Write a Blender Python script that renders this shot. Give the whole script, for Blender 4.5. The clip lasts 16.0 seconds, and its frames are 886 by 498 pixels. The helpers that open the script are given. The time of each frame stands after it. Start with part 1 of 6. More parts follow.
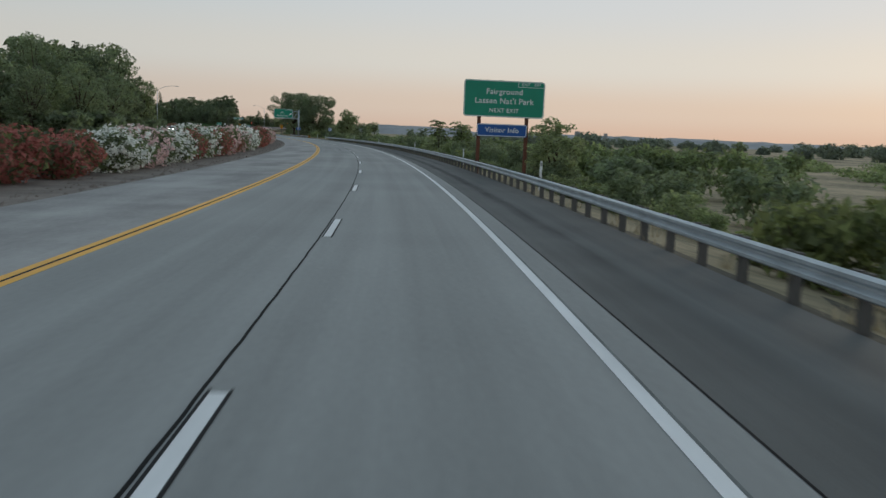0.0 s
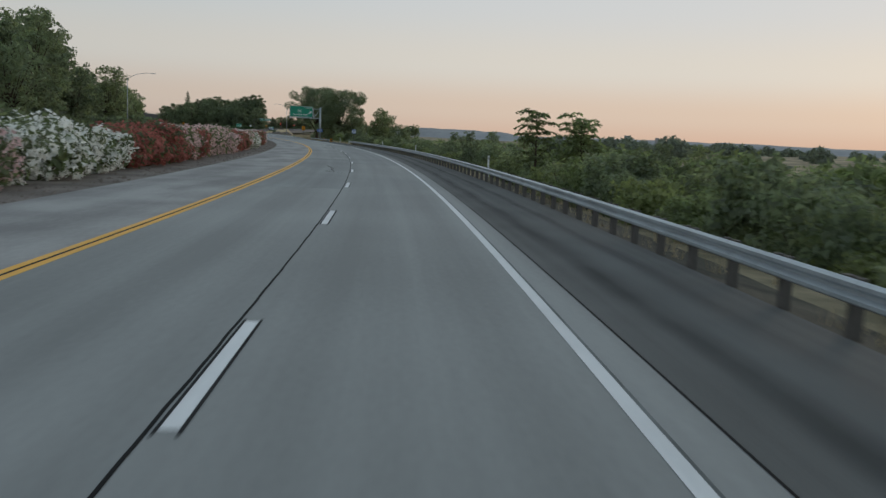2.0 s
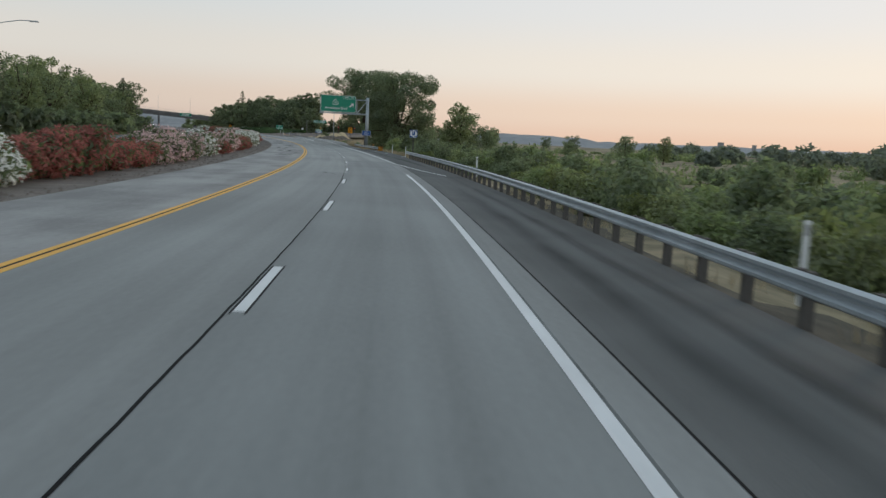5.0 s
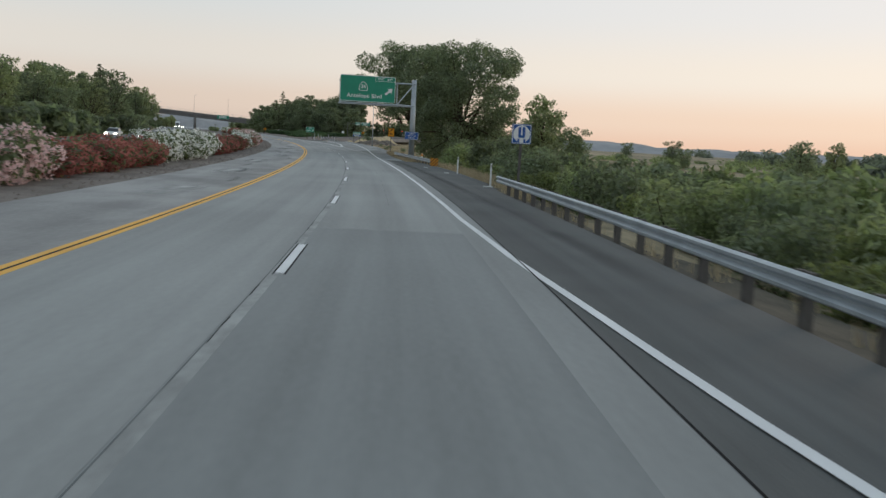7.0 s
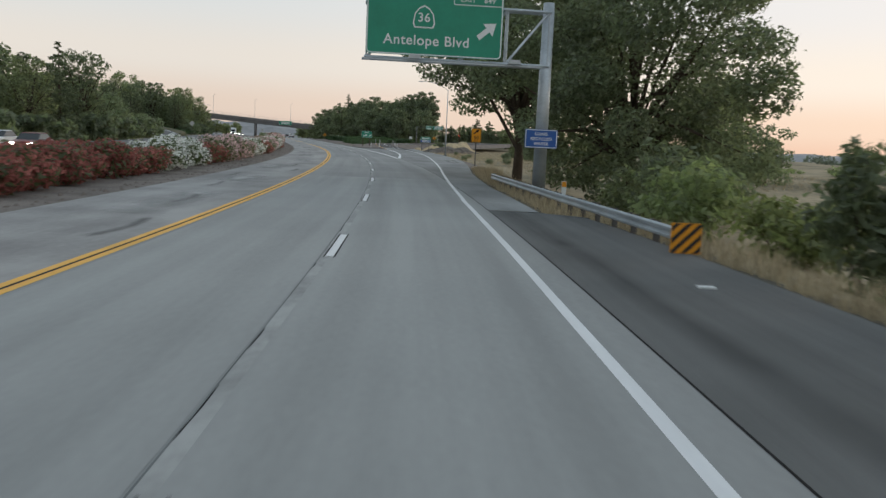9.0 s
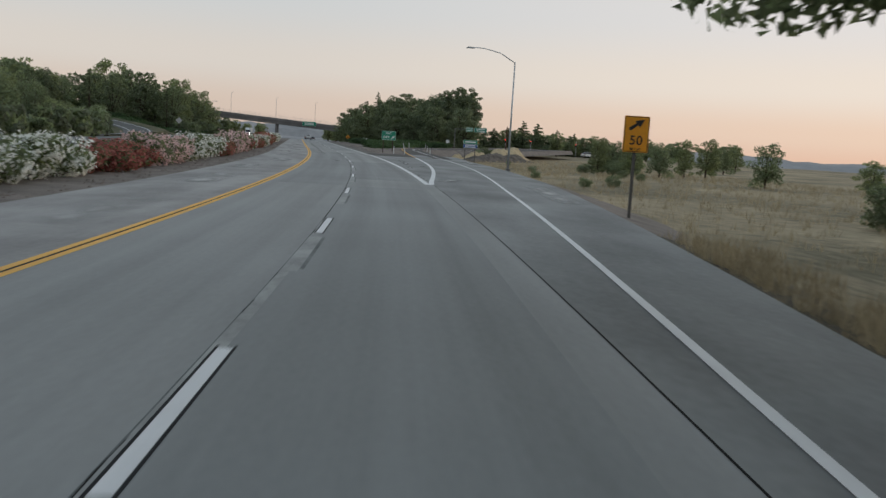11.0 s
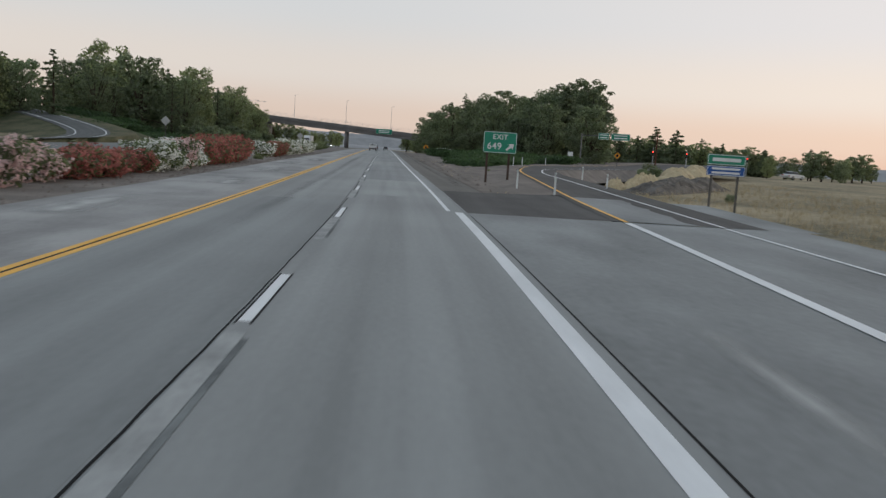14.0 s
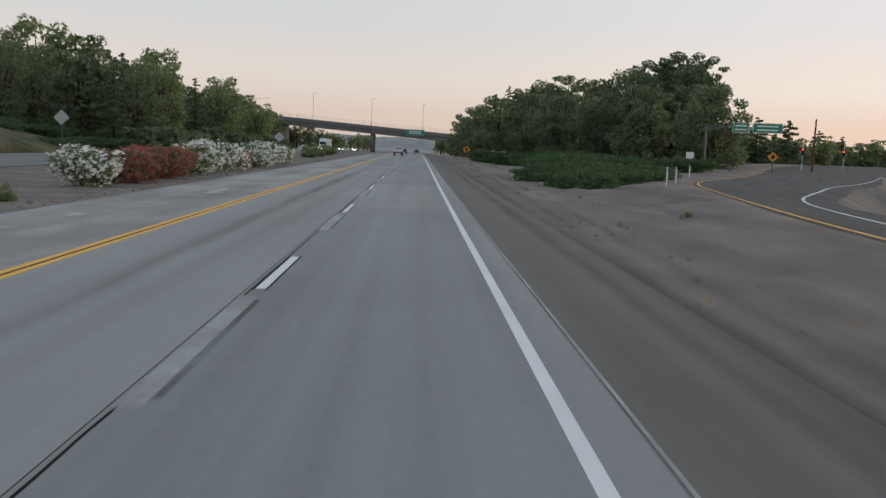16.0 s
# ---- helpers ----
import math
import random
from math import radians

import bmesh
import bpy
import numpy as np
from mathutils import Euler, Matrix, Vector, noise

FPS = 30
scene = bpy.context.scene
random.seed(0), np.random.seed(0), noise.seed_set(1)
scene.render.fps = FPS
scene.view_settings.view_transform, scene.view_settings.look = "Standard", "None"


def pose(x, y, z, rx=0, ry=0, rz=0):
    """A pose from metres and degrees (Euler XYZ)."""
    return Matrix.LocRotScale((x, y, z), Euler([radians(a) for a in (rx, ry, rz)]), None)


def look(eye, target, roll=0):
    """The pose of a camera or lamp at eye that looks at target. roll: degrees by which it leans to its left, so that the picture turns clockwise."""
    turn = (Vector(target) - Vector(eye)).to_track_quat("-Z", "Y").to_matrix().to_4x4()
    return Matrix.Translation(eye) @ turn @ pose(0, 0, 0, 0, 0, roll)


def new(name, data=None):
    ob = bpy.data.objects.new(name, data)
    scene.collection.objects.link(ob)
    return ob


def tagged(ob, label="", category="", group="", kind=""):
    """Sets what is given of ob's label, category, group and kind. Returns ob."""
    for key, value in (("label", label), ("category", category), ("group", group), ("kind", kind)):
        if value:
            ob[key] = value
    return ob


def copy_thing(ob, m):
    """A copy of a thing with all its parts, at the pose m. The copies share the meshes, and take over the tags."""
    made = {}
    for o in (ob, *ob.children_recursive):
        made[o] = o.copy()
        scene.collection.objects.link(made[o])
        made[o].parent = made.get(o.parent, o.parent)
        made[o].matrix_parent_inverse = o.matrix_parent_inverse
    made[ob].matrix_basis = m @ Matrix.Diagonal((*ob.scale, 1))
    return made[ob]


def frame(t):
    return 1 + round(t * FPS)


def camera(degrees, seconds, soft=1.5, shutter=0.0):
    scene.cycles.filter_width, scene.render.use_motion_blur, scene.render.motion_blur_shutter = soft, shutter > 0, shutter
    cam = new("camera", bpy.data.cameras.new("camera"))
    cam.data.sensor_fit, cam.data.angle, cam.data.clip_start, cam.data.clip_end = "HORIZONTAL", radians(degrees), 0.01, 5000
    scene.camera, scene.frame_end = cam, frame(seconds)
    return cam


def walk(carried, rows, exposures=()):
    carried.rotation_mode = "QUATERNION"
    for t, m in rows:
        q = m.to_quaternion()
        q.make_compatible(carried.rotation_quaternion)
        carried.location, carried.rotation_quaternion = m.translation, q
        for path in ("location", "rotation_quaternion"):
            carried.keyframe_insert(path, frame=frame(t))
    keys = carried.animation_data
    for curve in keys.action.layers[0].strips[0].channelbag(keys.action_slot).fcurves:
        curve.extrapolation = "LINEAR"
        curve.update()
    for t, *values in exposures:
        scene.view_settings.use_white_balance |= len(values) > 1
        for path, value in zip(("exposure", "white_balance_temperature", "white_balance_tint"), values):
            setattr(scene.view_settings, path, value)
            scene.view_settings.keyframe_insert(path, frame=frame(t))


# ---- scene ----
# ---------------------------------------------------------------- camera and its walk
FOV = 55.37
EYE = 2.207
BENDS = [  # metres along the lane, curvature to the left in 1e-5 per metre
    (-25, 109.7), (15, 105.8), (55, 98.5), (95, 99.0), (135, 105.7), (175, 108.8), (215, 111.3), (255, 103.9), (295, 110.6), (335, 109.6), (375, 124.0), (415, 71.4), (455, -4.7), (495, -7.8), (535, 5.0), (575, 0.0)]
PATH = [  # seconds, metres along the lane, metres right of its middle, yaw, pitch, lean to the left
    (0.0, 0.00, -0.33, -2.49, -7.61, 2.24),
    (0.5, 14.06, -0.36, -1.97, -7.51, 2.39),
    (1.0, 28.01, -0.35, -2.23, -7.51, 2.23),
    (1.5, 41.90, -0.32, -2.62, -7.60, 2.30),
    (2.0, 55.73, -0.22, -3.03, -7.48, 2.48),
    (2.5, 69.71, -0.13, -2.57, -7.48, 2.65),
    (3.0, 83.67, -0.04, -2.76, -7.47, 2.75),
    (3.5, 97.53, -0.00, -3.04, -7.35, 2.85),
    (4.0, 111.45, 0.05, -3.02, -7.37, 2.83),
    (4.5, 125.37, 0.04, -3.02, -7.36, 2.82),
    (5.0, 139.28, 0.03, -3.01, -7.33, 2.79),
    (5.5, 153.17, 0.02, -3.01, -7.31, 2.76),
    (6.0, 167.04, 0.01, -3.00, -7.28, 2.73),
    (6.5, 180.86, 0.00, -3.00, -7.27, 2.72),
    (7.0, 194.65, -0.08, -3.08, -7.20, 3.01),
    (7.5, 208.52, -0.11, -3.03, -7.26, 2.82),
    (8.0, 222.58, -0.21, -3.02, -7.25, 2.86),
    (8.5, 236.73, -0.24, -1.85, -7.07, 2.55),
    (9.0, 250.85, -0.30, -1.62, -7.15, 2.65),
    (9.5, 264.75, -0.28, -1.75, -7.15, 2.73),
    (10.0, 278.44, -0.23, -2.07, -7.13, 2.94),
    (10.5, 292.02, -0.17, -2.44, -7.10, 3.19),
    (11.0, 305.60, -0.12, -2.75, -7.08, 3.39),
    (11.5, 319.26, -0.10, -2.89, -7.07, 3.48),
    (12.0, 333.02, 0.04, -3.23, -6.99, 3.25),
    (12.5, 346.64, 0.10, -2.95, -7.11, 3.23),
    (13.0, 360.42, 0.05, -1.69, -7.07, 3.69),
    (13.5, 374.24, -0.00, -2.04, -6.98, 3.79),
    (14.0, 388.29, -0.01, -2.47, -6.87, 3.61),
    (14.5, 402.70, 0.12, -2.63, -6.71, 3.12),
    (15.0, 416.77, 0.32, -2.61, -6.76, 2.77),
    (15.5, 430.57, 0.46, -2.37, -6.82, 2.52),
    (16.0, 444.29, 0.45, -2.09, -6.88, 2.35),
]

STEP = 2.0
S_AXIS = np.arange(-160, 1400, STEP)


def lay_out():
    """The lane's middle line: x, y and heading along S_AXIS."""
    bend = np.interp(S_AXIS, [b[0] for b in BENDS], [b[1] * 1e-5 for b in BENDS])
    turn = np.cumsum(bend) * STEP
    turn -= np.interp(0, S_AXIS, turn)
    x, y = np.cumsum(-np.sin(turn)) * STEP, np.cumsum(np.cos(turn)) * STEP
    return x - np.interp(0, S_AXIS, x), y - np.interp(0, S_AXIS, y), turn


LANE_X, LANE_Y, LANE_TURN = lay_out()


def heading(s):
    return float(np.interp(s, S_AXIS, LANE_TURN))


GRADE_S, GRADE = [-200, 180, 380, 600, 700], [0.0, 0.0, 0.007, 0.007, 0.0]
RISE = np.cumsum(np.interp(S_AXIS, GRADE_S, GRADE)) * STEP


def rise(s):
    """Height of the road, which climbs gently towards the overpass."""
    return float(np.interp(s, S_AXIS, RISE))


def slope(s):
    return math.degrees(math.atan(float(np.interp(s, GRADE_S, GRADE))))


def spot(s, u, z=0.0):
    """The place s metres along the lane and u metres to the right of its middle."""
    a = heading(s)
    return Vector((float(np.interp(s, S_AXIS, LANE_X)) + u * math.cos(a), float(np.interp(s, S_AXIS, LANE_Y)) + u * math.sin(a), z + rise(s)))


def stand(s, u, z=0.0, turn=0.0):
    """A pose at that place: x to the right of the road, y along it."""
    return Matrix.Translation(spot(s, u, z)) @ Matrix.Rotation(heading(s) + radians(turn), 4, "Z")


cam = camera(FOV, 16.0, soft=1.4, shutter=0.2)
walk(cam, [(t, stand(s, u, EYE, yaw) @ pose(0, 0, 0, 90 + pitch + slope(s)) @ pose(0, 0, 0, 0, 0, lean)) for t, s, u, yaw, pitch, lean in PATH],
     exposures=[(t, e, 6560 - 420 * max(0, 1 - t / 9), 4 + 0.5 * t) for t, e in ((0.0, -0.07), (2.5, -0.1), (3.0, -0.1), (3.5, 0.14), (4.2, 0.18), (6.3, 0.28), (7.5, 0.25), (8.5, 0.22), (9.0, 0.36), (9.6, 0.34), (11.3, 0.1), (12.5, 0.2), (16.0, 0.22))])

# ---------------------------------------------------------------- sky and light
SUN_AZ = radians(38)      # to the right of the first heading
SUN_EL = radians(3.0)
world = bpy.data.worlds.new("dusk_sky")
scene.world = world
world.use_nodes = True
wn, wl = world.node_tree.nodes, world.node_tree.links
wn.clear()
w_out, w_bg = wn.new("ShaderNodeOutputWorld"), wn.new("ShaderNodeBackground")
w_sky = wn.new("ShaderNodeTexSky")
w_sky.sky_type, w_sky.sun_disc = "NISHITA", False
w_sky.sun_elevation, w_sky.sun_rotation = SUN_EL, SUN_AZ
w_sky.air_density, w_sky.dust_density, w_sky.ozone_density = 1.0, 3.0, 1.5
w_tc, w_sep = wn.new("ShaderNodeTexCoord"), wn.new("ShaderNodeSeparateXYZ")
wl.new(w_tc.outputs["Generated"], w_sep.inputs[0])


def sky_ramp(stops):
    r = wn.new("ShaderNodeValToRGB")
    r.color_ramp.interpolation = "EASE"
    while len(r.color_ramp.elements) < len(stops):
        r.color_ramp.elements.new(0.5)
    for e, (at, c) in zip(r.color_ramp.elements, stops):
        e.position, e.color = at, (*c, 1)
    wl.new(w_sep.outputs["Z"], r.inputs[0])
    return r


# pale dusk haze: pink away from the sun, apricot towards it, grey-blue overhead
w_far = sky_ramp([(0.0, (0.60, 0.465, 0.40)), (0.035, (0.66, 0.54, 0.46)), (0.085, (0.68, 0.63, 0.58)), (0.16, (0.60, 0.62, 0.63)), (0.5, (0.46, 0.53, 0.59)), (1.0, (0.36, 0.44, 0.52))])
w_near = sky_ramp([(0.0, (0.79, 0.52, 0.385)), (0.035, (0.82, 0.62, 0.49)), (0.085, (0.83, 0.74, 0.655)), (0.16, (0.75, 0.725, 0.72)), (0.5, (0.50, 0.56, 0.60)), (1.0, (0.38, 0.45, 0.52))])
w_dot = wn.new("ShaderNodeVectorMath")
w_dot.operation = "DOT_PRODUCT"
wl.new(w_tc.outputs["Generated"], w_dot.inputs[0])
w_dot.inputs[1].default_value = (math.sin(SUN_AZ), math.cos(SUN_AZ), 0)
w_map = wn.new("ShaderNodeMapRange")
w_map.interpolation_type = "SMOOTHSTEP"
w_map.inputs["From Min"].default_value, w_map.inputs["From Max"].default_value = 0.35, 1.0
wl.new(w_dot.outputs["Value"], w_map.inputs["Value"])
w_mix = wn.new("ShaderNodeMix")
w_mix.data_type = "RGBA"
wl.new(w_map.outputs["Result"], w_mix.inputs["Factor"])
wl.new(w_far.outputs["Color"], w_mix.inputs[6])
wl.new(w_near.outputs["Color"], w_mix.inputs[7])
w_dim = wn.new("ShaderNodeVectorMath")
w_dim.operation = "SCALE"
w_dim.inputs["Scale"].default_value = 0.006
wl.new(w_sky.outputs[0], w_dim.inputs[0])
w_add = wn.new("ShaderNodeVectorMath")
w_add.operation = "ADD"
wl.new(w_mix.outputs[2], w_add.inputs[0])
wl.new(w_dim.outputs[0], w_add.inputs[1])
wl.new(w_add.outputs[0], w_bg.inputs["Color"])
w_bg.inputs["Strength"].default_value = 0.92
wl.new(w_bg.outputs[0], w_out.inputs[0])

sun = new("sun", bpy.data.lights.new("sun", "SUN"))
sun.data.energy, sun.data.angle, sun.data.color = 0.6, radians(20), (1.0, 0.82, 0.64)
sun.matrix_world = look((0, 0, 60), Vector((0, 0, 60)) - Vector((math.sin(SUN_AZ), math.cos(SUN_AZ), math.tan(radians(8)))))


# ---------------------------------------------------------------- materials
def material(name, colour, rough=0.8, vary=0.25, scale=1.0, fine=12.0, bump=0.0, metal=0.0, uv=False, island=0.0, stretch=(1, 1, 1), streak=None, emit=0.0, second=None, leafy=0.0, span=0.2):
    """A procedural surface: base colour varied at two scales, with optional bump, streaks along the road and variation by piece."""
    m = bpy.data.materials.new(name)
    m.use_nodes = True
    n, k = m.node_tree.nodes, m.node_tree.links
    b = n["Principled BSDF"]
    tc, mp = n.new("ShaderNodeTexCoord"), n.new("ShaderNodeMapping")
    k.new(tc.outputs["UV" if uv else "Object"], mp.inputs[0])
    mp.inputs["Scale"].default_value = stretch
    big, small = n.new("ShaderNodeTexNoise"), n.new("ShaderNodeTexNoise")
    for t, s, d in ((big, scale, 4), (small, fine, 6)):
        k.new(mp.outputs[0], t.inputs["Vector"])
        t.inputs["Scale"].default_value, t.inputs["Detail"].default_value = s, d
    mul = n.new("ShaderNodeMath")
    mul.operation = "MULTIPLY_ADD"
    k.new(big.outputs[0], mul.inputs[0])
    mul.inputs[1].default_value = 0.6
    half = n.new("ShaderNodeMath")
    half.operation = "MULTIPLY"
    k.new(small.outputs[0], half.inputs[0])
    half.inputs[1].default_value = 0.4
    k.new(half.outputs[0], mul.inputs[2])
    value = mul.outputs[0]
    if streak:
        sm, sn, sa = n.new("ShaderNodeMapping"), n.new("ShaderNodeTexNoise"), n.new("ShaderNodeMath")
        k.new(tc.outputs["UV"], sm.inputs[0])
        sm.inputs["Scale"].default_value = streak
        k.new(sm.outputs[0], sn.inputs["Vector"])
        sn.inputs["Scale"].default_value, sn.inputs["Detail"].default_value = 1.0, 5
        sa.operation = "ADD"
        k.new(value, sa.inputs[0])
        k.new(sn.outputs[0], sa.inputs[1])
        sb = n.new("ShaderNodeMath")
        sb.operation = "MULTIPLY"
        k.new(sa.outputs[0], sb.inputs[0])
        sb.inputs[1].default_value = 0.5
        value = sb.outputs[0]
    if island:
        geo, ia = n.new("ShaderNodeNewGeometry"), n.new("ShaderNodeMath")
        ia.operation = "MULTIPLY_ADD"
        k.new(geo.outputs["Random Per Island"], ia.inputs[0])
        ia.inputs[1].default_value = island
        k.new(value, ia.inputs[2])
        ib = n.new("ShaderNodeMath")
        ib.operation = "SUBTRACT"
        k.new(ia.outputs[0], ib.inputs[0])
        ib.inputs[1].default_value = island / 2
        value = ib.outputs[0]
    if leafy:                                # each plant a little lighter or darker than the next
        oi, oa = n.new("ShaderNodeObjectInfo"), n.new("ShaderNodeMath")
        oa.operation = "MULTIPLY_ADD"
        k.new(oi.outputs["Random"], oa.inputs[0])
        oa.inputs[1].default_value = 0.26
        k.new(value, oa.inputs[2])
        ob_ = n.new("ShaderNodeMath")
        ob_.operation = "SUBTRACT"
        k.new(oa.outputs[0], ob_.inputs[0])
        ob_.inputs[1].default_value = 0.11
        value = ob_.outputs[0]
    ramp = n.new("ShaderNodeValToRGB")
    lo, hi = ramp.color_ramp.elements
    lo.position, hi.position = 0.5 - span, 0.5 + span
    lo.color = (*[c * (1 - vary) for c in colour], 1)
    top = second or [min(1, c * (1 + vary)) for c in colour]
    hi.color = (*top, 1)
    k.new(value, ramp.inputs[0])
    k.new(ramp.outputs[0], b.inputs["Base Color"])
    b.inputs["Roughness"].default_value, b.inputs["Metallic"].default_value = rough, metal
    if rough > 0.75 and not metal:
        b.inputs["Specular IOR Level"].default_value = 0.25
    if bump:
        bp = n.new("ShaderNodeBump")
        bp.inputs["Strength"].default_value, bp.inputs["Distance"].default_value = bump, 0.02
        k.new(small.outputs[0], bp.inputs["Height"])
        k.new(bp.outputs[0], b.inputs["Normal"])
    if emit:
        k.new(ramp.outputs[0], b.inputs["Emission Color"])
        b.inputs["Emission Strength"].default_value = emit
    if leafy:                                # leaves let part of the light through
        tr, mx = n.new("ShaderNodeBsdfTranslucent"), n.new("ShaderNodeMixShader")
        gain = n.new("ShaderNodeVectorMath")
        gain.operation = "MULTIPLY"
        k.new(ramp.outputs[0], gain.inputs[0])
        gain.inputs[1].default_value = (1.1, 1.1, 1.1) if "blooms" in name else (1.7, 1.8, 1.3)
        k.new(gain.outputs[0], tr.inputs["Color"])
        mx.inputs[0].default_value = leafy
        k.new(b.outputs[0], mx.inputs[1])
        k.new(tr.outputs[0], mx.inputs[2])
        k.new(mx.outputs[0], n["Material Output"].inputs["Surface"])
    return m


CONCRETE = material("road_concrete", (0.250, 0.257, 0.254), 0.75, 0.2, 0.12, 9, 0.15, uv=True, streak=(1.1, 0.02, 1), span=0.11)
CONCRETE_PALE = material("shoulder_concrete", (0.30, 0.295, 0.29), 0.8, 0.26, 0.35, 7, 0.2, uv=True, streak=(0.5, 0.1, 1), span=0.1)
CONCRETE_DARK = material("smooth_slab_concrete", (0.212, 0.222, 0.222), 0.7, 0.2, 0.15, 9, 0.12, uv=True, streak=(1.2, 0.02, 1), span=0.11)
CONCRETE_LIGHT = material("pale_slab_concrete", (0.281, 0.289, 0.285), 0.75, 0.18, 0.14, 9, 0.12, uv=True, streak=(1.1, 0.025, 1), span=0.11)
EXIT_CONCRETE = material("exit_lane_concrete", (0.232, 0.239, 0.238), 0.8, 0.28, 0.2, 6, 0.2, uv=True, streak=(0.4, 0.1, 1), span=0.11)
ASPHALT = material("asphalt", (0.108, 0.111, 0.110), 0.8, 0.3, 0.3, 30, 0.35, uv=True, streak=(1.4, 0.03, 1), span=0.13)
DUST_STREAK = material("pale_scuffed_concrete", (0.32, 0.325, 0.32), 0.85, 0.25, 0.8, 9, uv=True, span=0.12)
SEAL_WORN = material("worn_joint", (0.15, 0.16, 0.16), 0.8, 0.4, 0.5, 12, uv=True, span=0.1)
ROCK = material("dark_broken_rock", (0.12, 0.11, 0.10), 0.9, 0.45, 0.9, 6, 0.8, span=0.12)
GORE_ASPHALT = material("gore_asphalt", (0.082, 0.078, 0.076), 0.85, 0.3, 0.35, 20, 0.35, uv=True, streak=(1.0, 0.05, 1), span=0.13)
ASPHALT_WORN = material("worn_asphalt", (0.17, 0.175, 0.172), 0.8, 0.25, 0.2, 20, 0.25, uv=True, streak=(1.0, 0.04, 1))
ASPHALT_DUSTY = material("dusty_asphalt", (0.15, 0.14, 0.128), 0.9, 0.28, 0.3, 14, 0.35, uv=True, streak=(1.6, 0.03, 1))
SEAL = material("joint_sealant", (0.008, 0.008, 0.009), 0.95, 0.4, 2.0, 30, uv=True)
WHITE_PAINT = material("white_road_paint", (0.70, 0.71, 0.72), 0.55, 0.16, 0.8, 14, uv=True, streak=(2, 0.3, 1))
YELLOW_PAINT = material("yellow_road_paint", (0.78, 0.40, 0.03), 0.55, 0.16, 0.8, 14, uv=True)
BLACK_PAINT = material("black_contrast_paint", (0.02, 0.02, 0.022), 0.95, 0.4, 1.0, 20, uv=True)
DIRT = material("median_dirt", (0.185, 0.16, 0.143), 0.95, 0.3, 0.5, 10, 0.6, uv=True, span=0.13)
VERGE = material("weedy_verge", (0.065, 0.062, 0.05), 0.95, 0.3, 0.6, 8, 0.6, uv=True, second=(0.12, 0.105, 0.08), span=0.13)
DIRT_PALE = material("gore_dirt", (0.185, 0.158, 0.14), 0.95, 0.32, 0.35, 9, 0.6, uv=True, streak=(0.5, 0.05, 1), span=0.12)
BANK = material("overgrown_bank", (0.06, 0.08, 0.036), 0.95, 0.3, 0.25, 3, 0.6, second=(0.14, 0.125, 0.075), span=0.12)
# greyer and paler than the near leaves: haze painted into the colour
HAZED_LEAF = material("haze_paled_leaves", (0.16, 0.182, 0.155), 0.8, 0.3, 0.05, 0.6, island=0.4, leafy=0.4)
FIELD = material("dry_field", (0.165, 0.148, 0.092), 0.95, 0.3, 0.05, 1.1, 0.5, second=(0.39, 0.32, 0.21), span=0.13)
STRAW = material("dry_grass", (0.45, 0.37, 0.24), 0.9, 0.3, 0.8, 6, island=0.5)
STEEL = material("galvanised_steel", (0.42, 0.46, 0.49), 0.45, 0.22, 1.2, 14, metal=0.6)
STEEL_DULL = material("dull_steel", (0.16, 0.165, 0.17), 0.6, 0.2, 1.2, 14, metal=0.3)
POST_WOOD = material("weathered_post", (0.12, 0.112, 0.105), 0.9, 0.35, 3, 25, 0.3, stretch=(1, 1, 0.2))
RUST = material("rusty_post", (0.13, 0.055, 0.035), 0.8, 0.35, 3, 20)
POST_BROWN = material("brown_stained_post", (0.075, 0.05, 0.04), 0.85, 0.35, 3, 25, 0.3, stretch=(1, 1, 0.2))
GREEN = material("green_sign_sheet", (0.010, 0.245, 0.150), 0.45, 0.12, 0.9, 8)
BLUE = material("blue_sign_sheet", (0.012, 0.085, 0.32), 0.45, 0.12, 1.2, 8)
AMBER = material("amber_sign_sheet", (0.75, 0.30, 0.01), 0.45, 0.1, 1.2, 8)
SIGN_WHITE = material("white_sign_sheet", (0.72, 0.74, 0.74), 0.45, 0.08, 2, 9)
SIGN_BACK = material("sign_back", (0.40, 0.41, 0.41), 0.5, 0.12, 2, 9, metal=0.3)
SIGN_BLACK = material("black_sign_sheet", (0.012, 0.012, 0.013), 0.5, 0.2, 2, 9)
BRIDGE = material("bridge_concrete", (0.19, 0.185, 0.185), 0.85, 0.25, 0.25, 3, 0.2)
LEAF = material("oak_leaves", (0.195, 0.22, 0.128), 0.65, 0.36, 0.25, 3, island=0.5, leafy=0.5)
LEAF_DARK = material("dark_leaves", (0.155, 0.183, 0.12), 0.65, 0.36, 0.25, 3, island=0.5, leafy=0.5)
PINE = material("pine_needles", (0.12, 0.143, 0.095), 0.7, 0.36, 0.3, 3, island=0.5, leafy=0.5)
SHRUB = material("shrub_leaves", (0.168, 0.2, 0.105), 0.65, 0.38, 0.4, 3, island=0.5, leafy=0.5)
WEED = material("weed_leaves", (0.155, 0.175, 0.08), 0.7, 0.38, 0.4, 3, island=0.5, leafy=0.5)
IVY = material("ivy_leaves", (0.05, 0.088, 0.038), 0.65, 0.4, 0.5, 4, island=0.5, leafy=0.5)
OLEANDER = material("oleander_leaves", (0.125, 0.15, 0.085), 0.6, 0.35, 0.8, 5, island=0.5, leafy=0.5)
BLOOM_WHITE = material("white_blooms", (0.84, 0.84, 0.80), 0.8, 0.1, 1, 6, island=0.3, leafy=0.4)
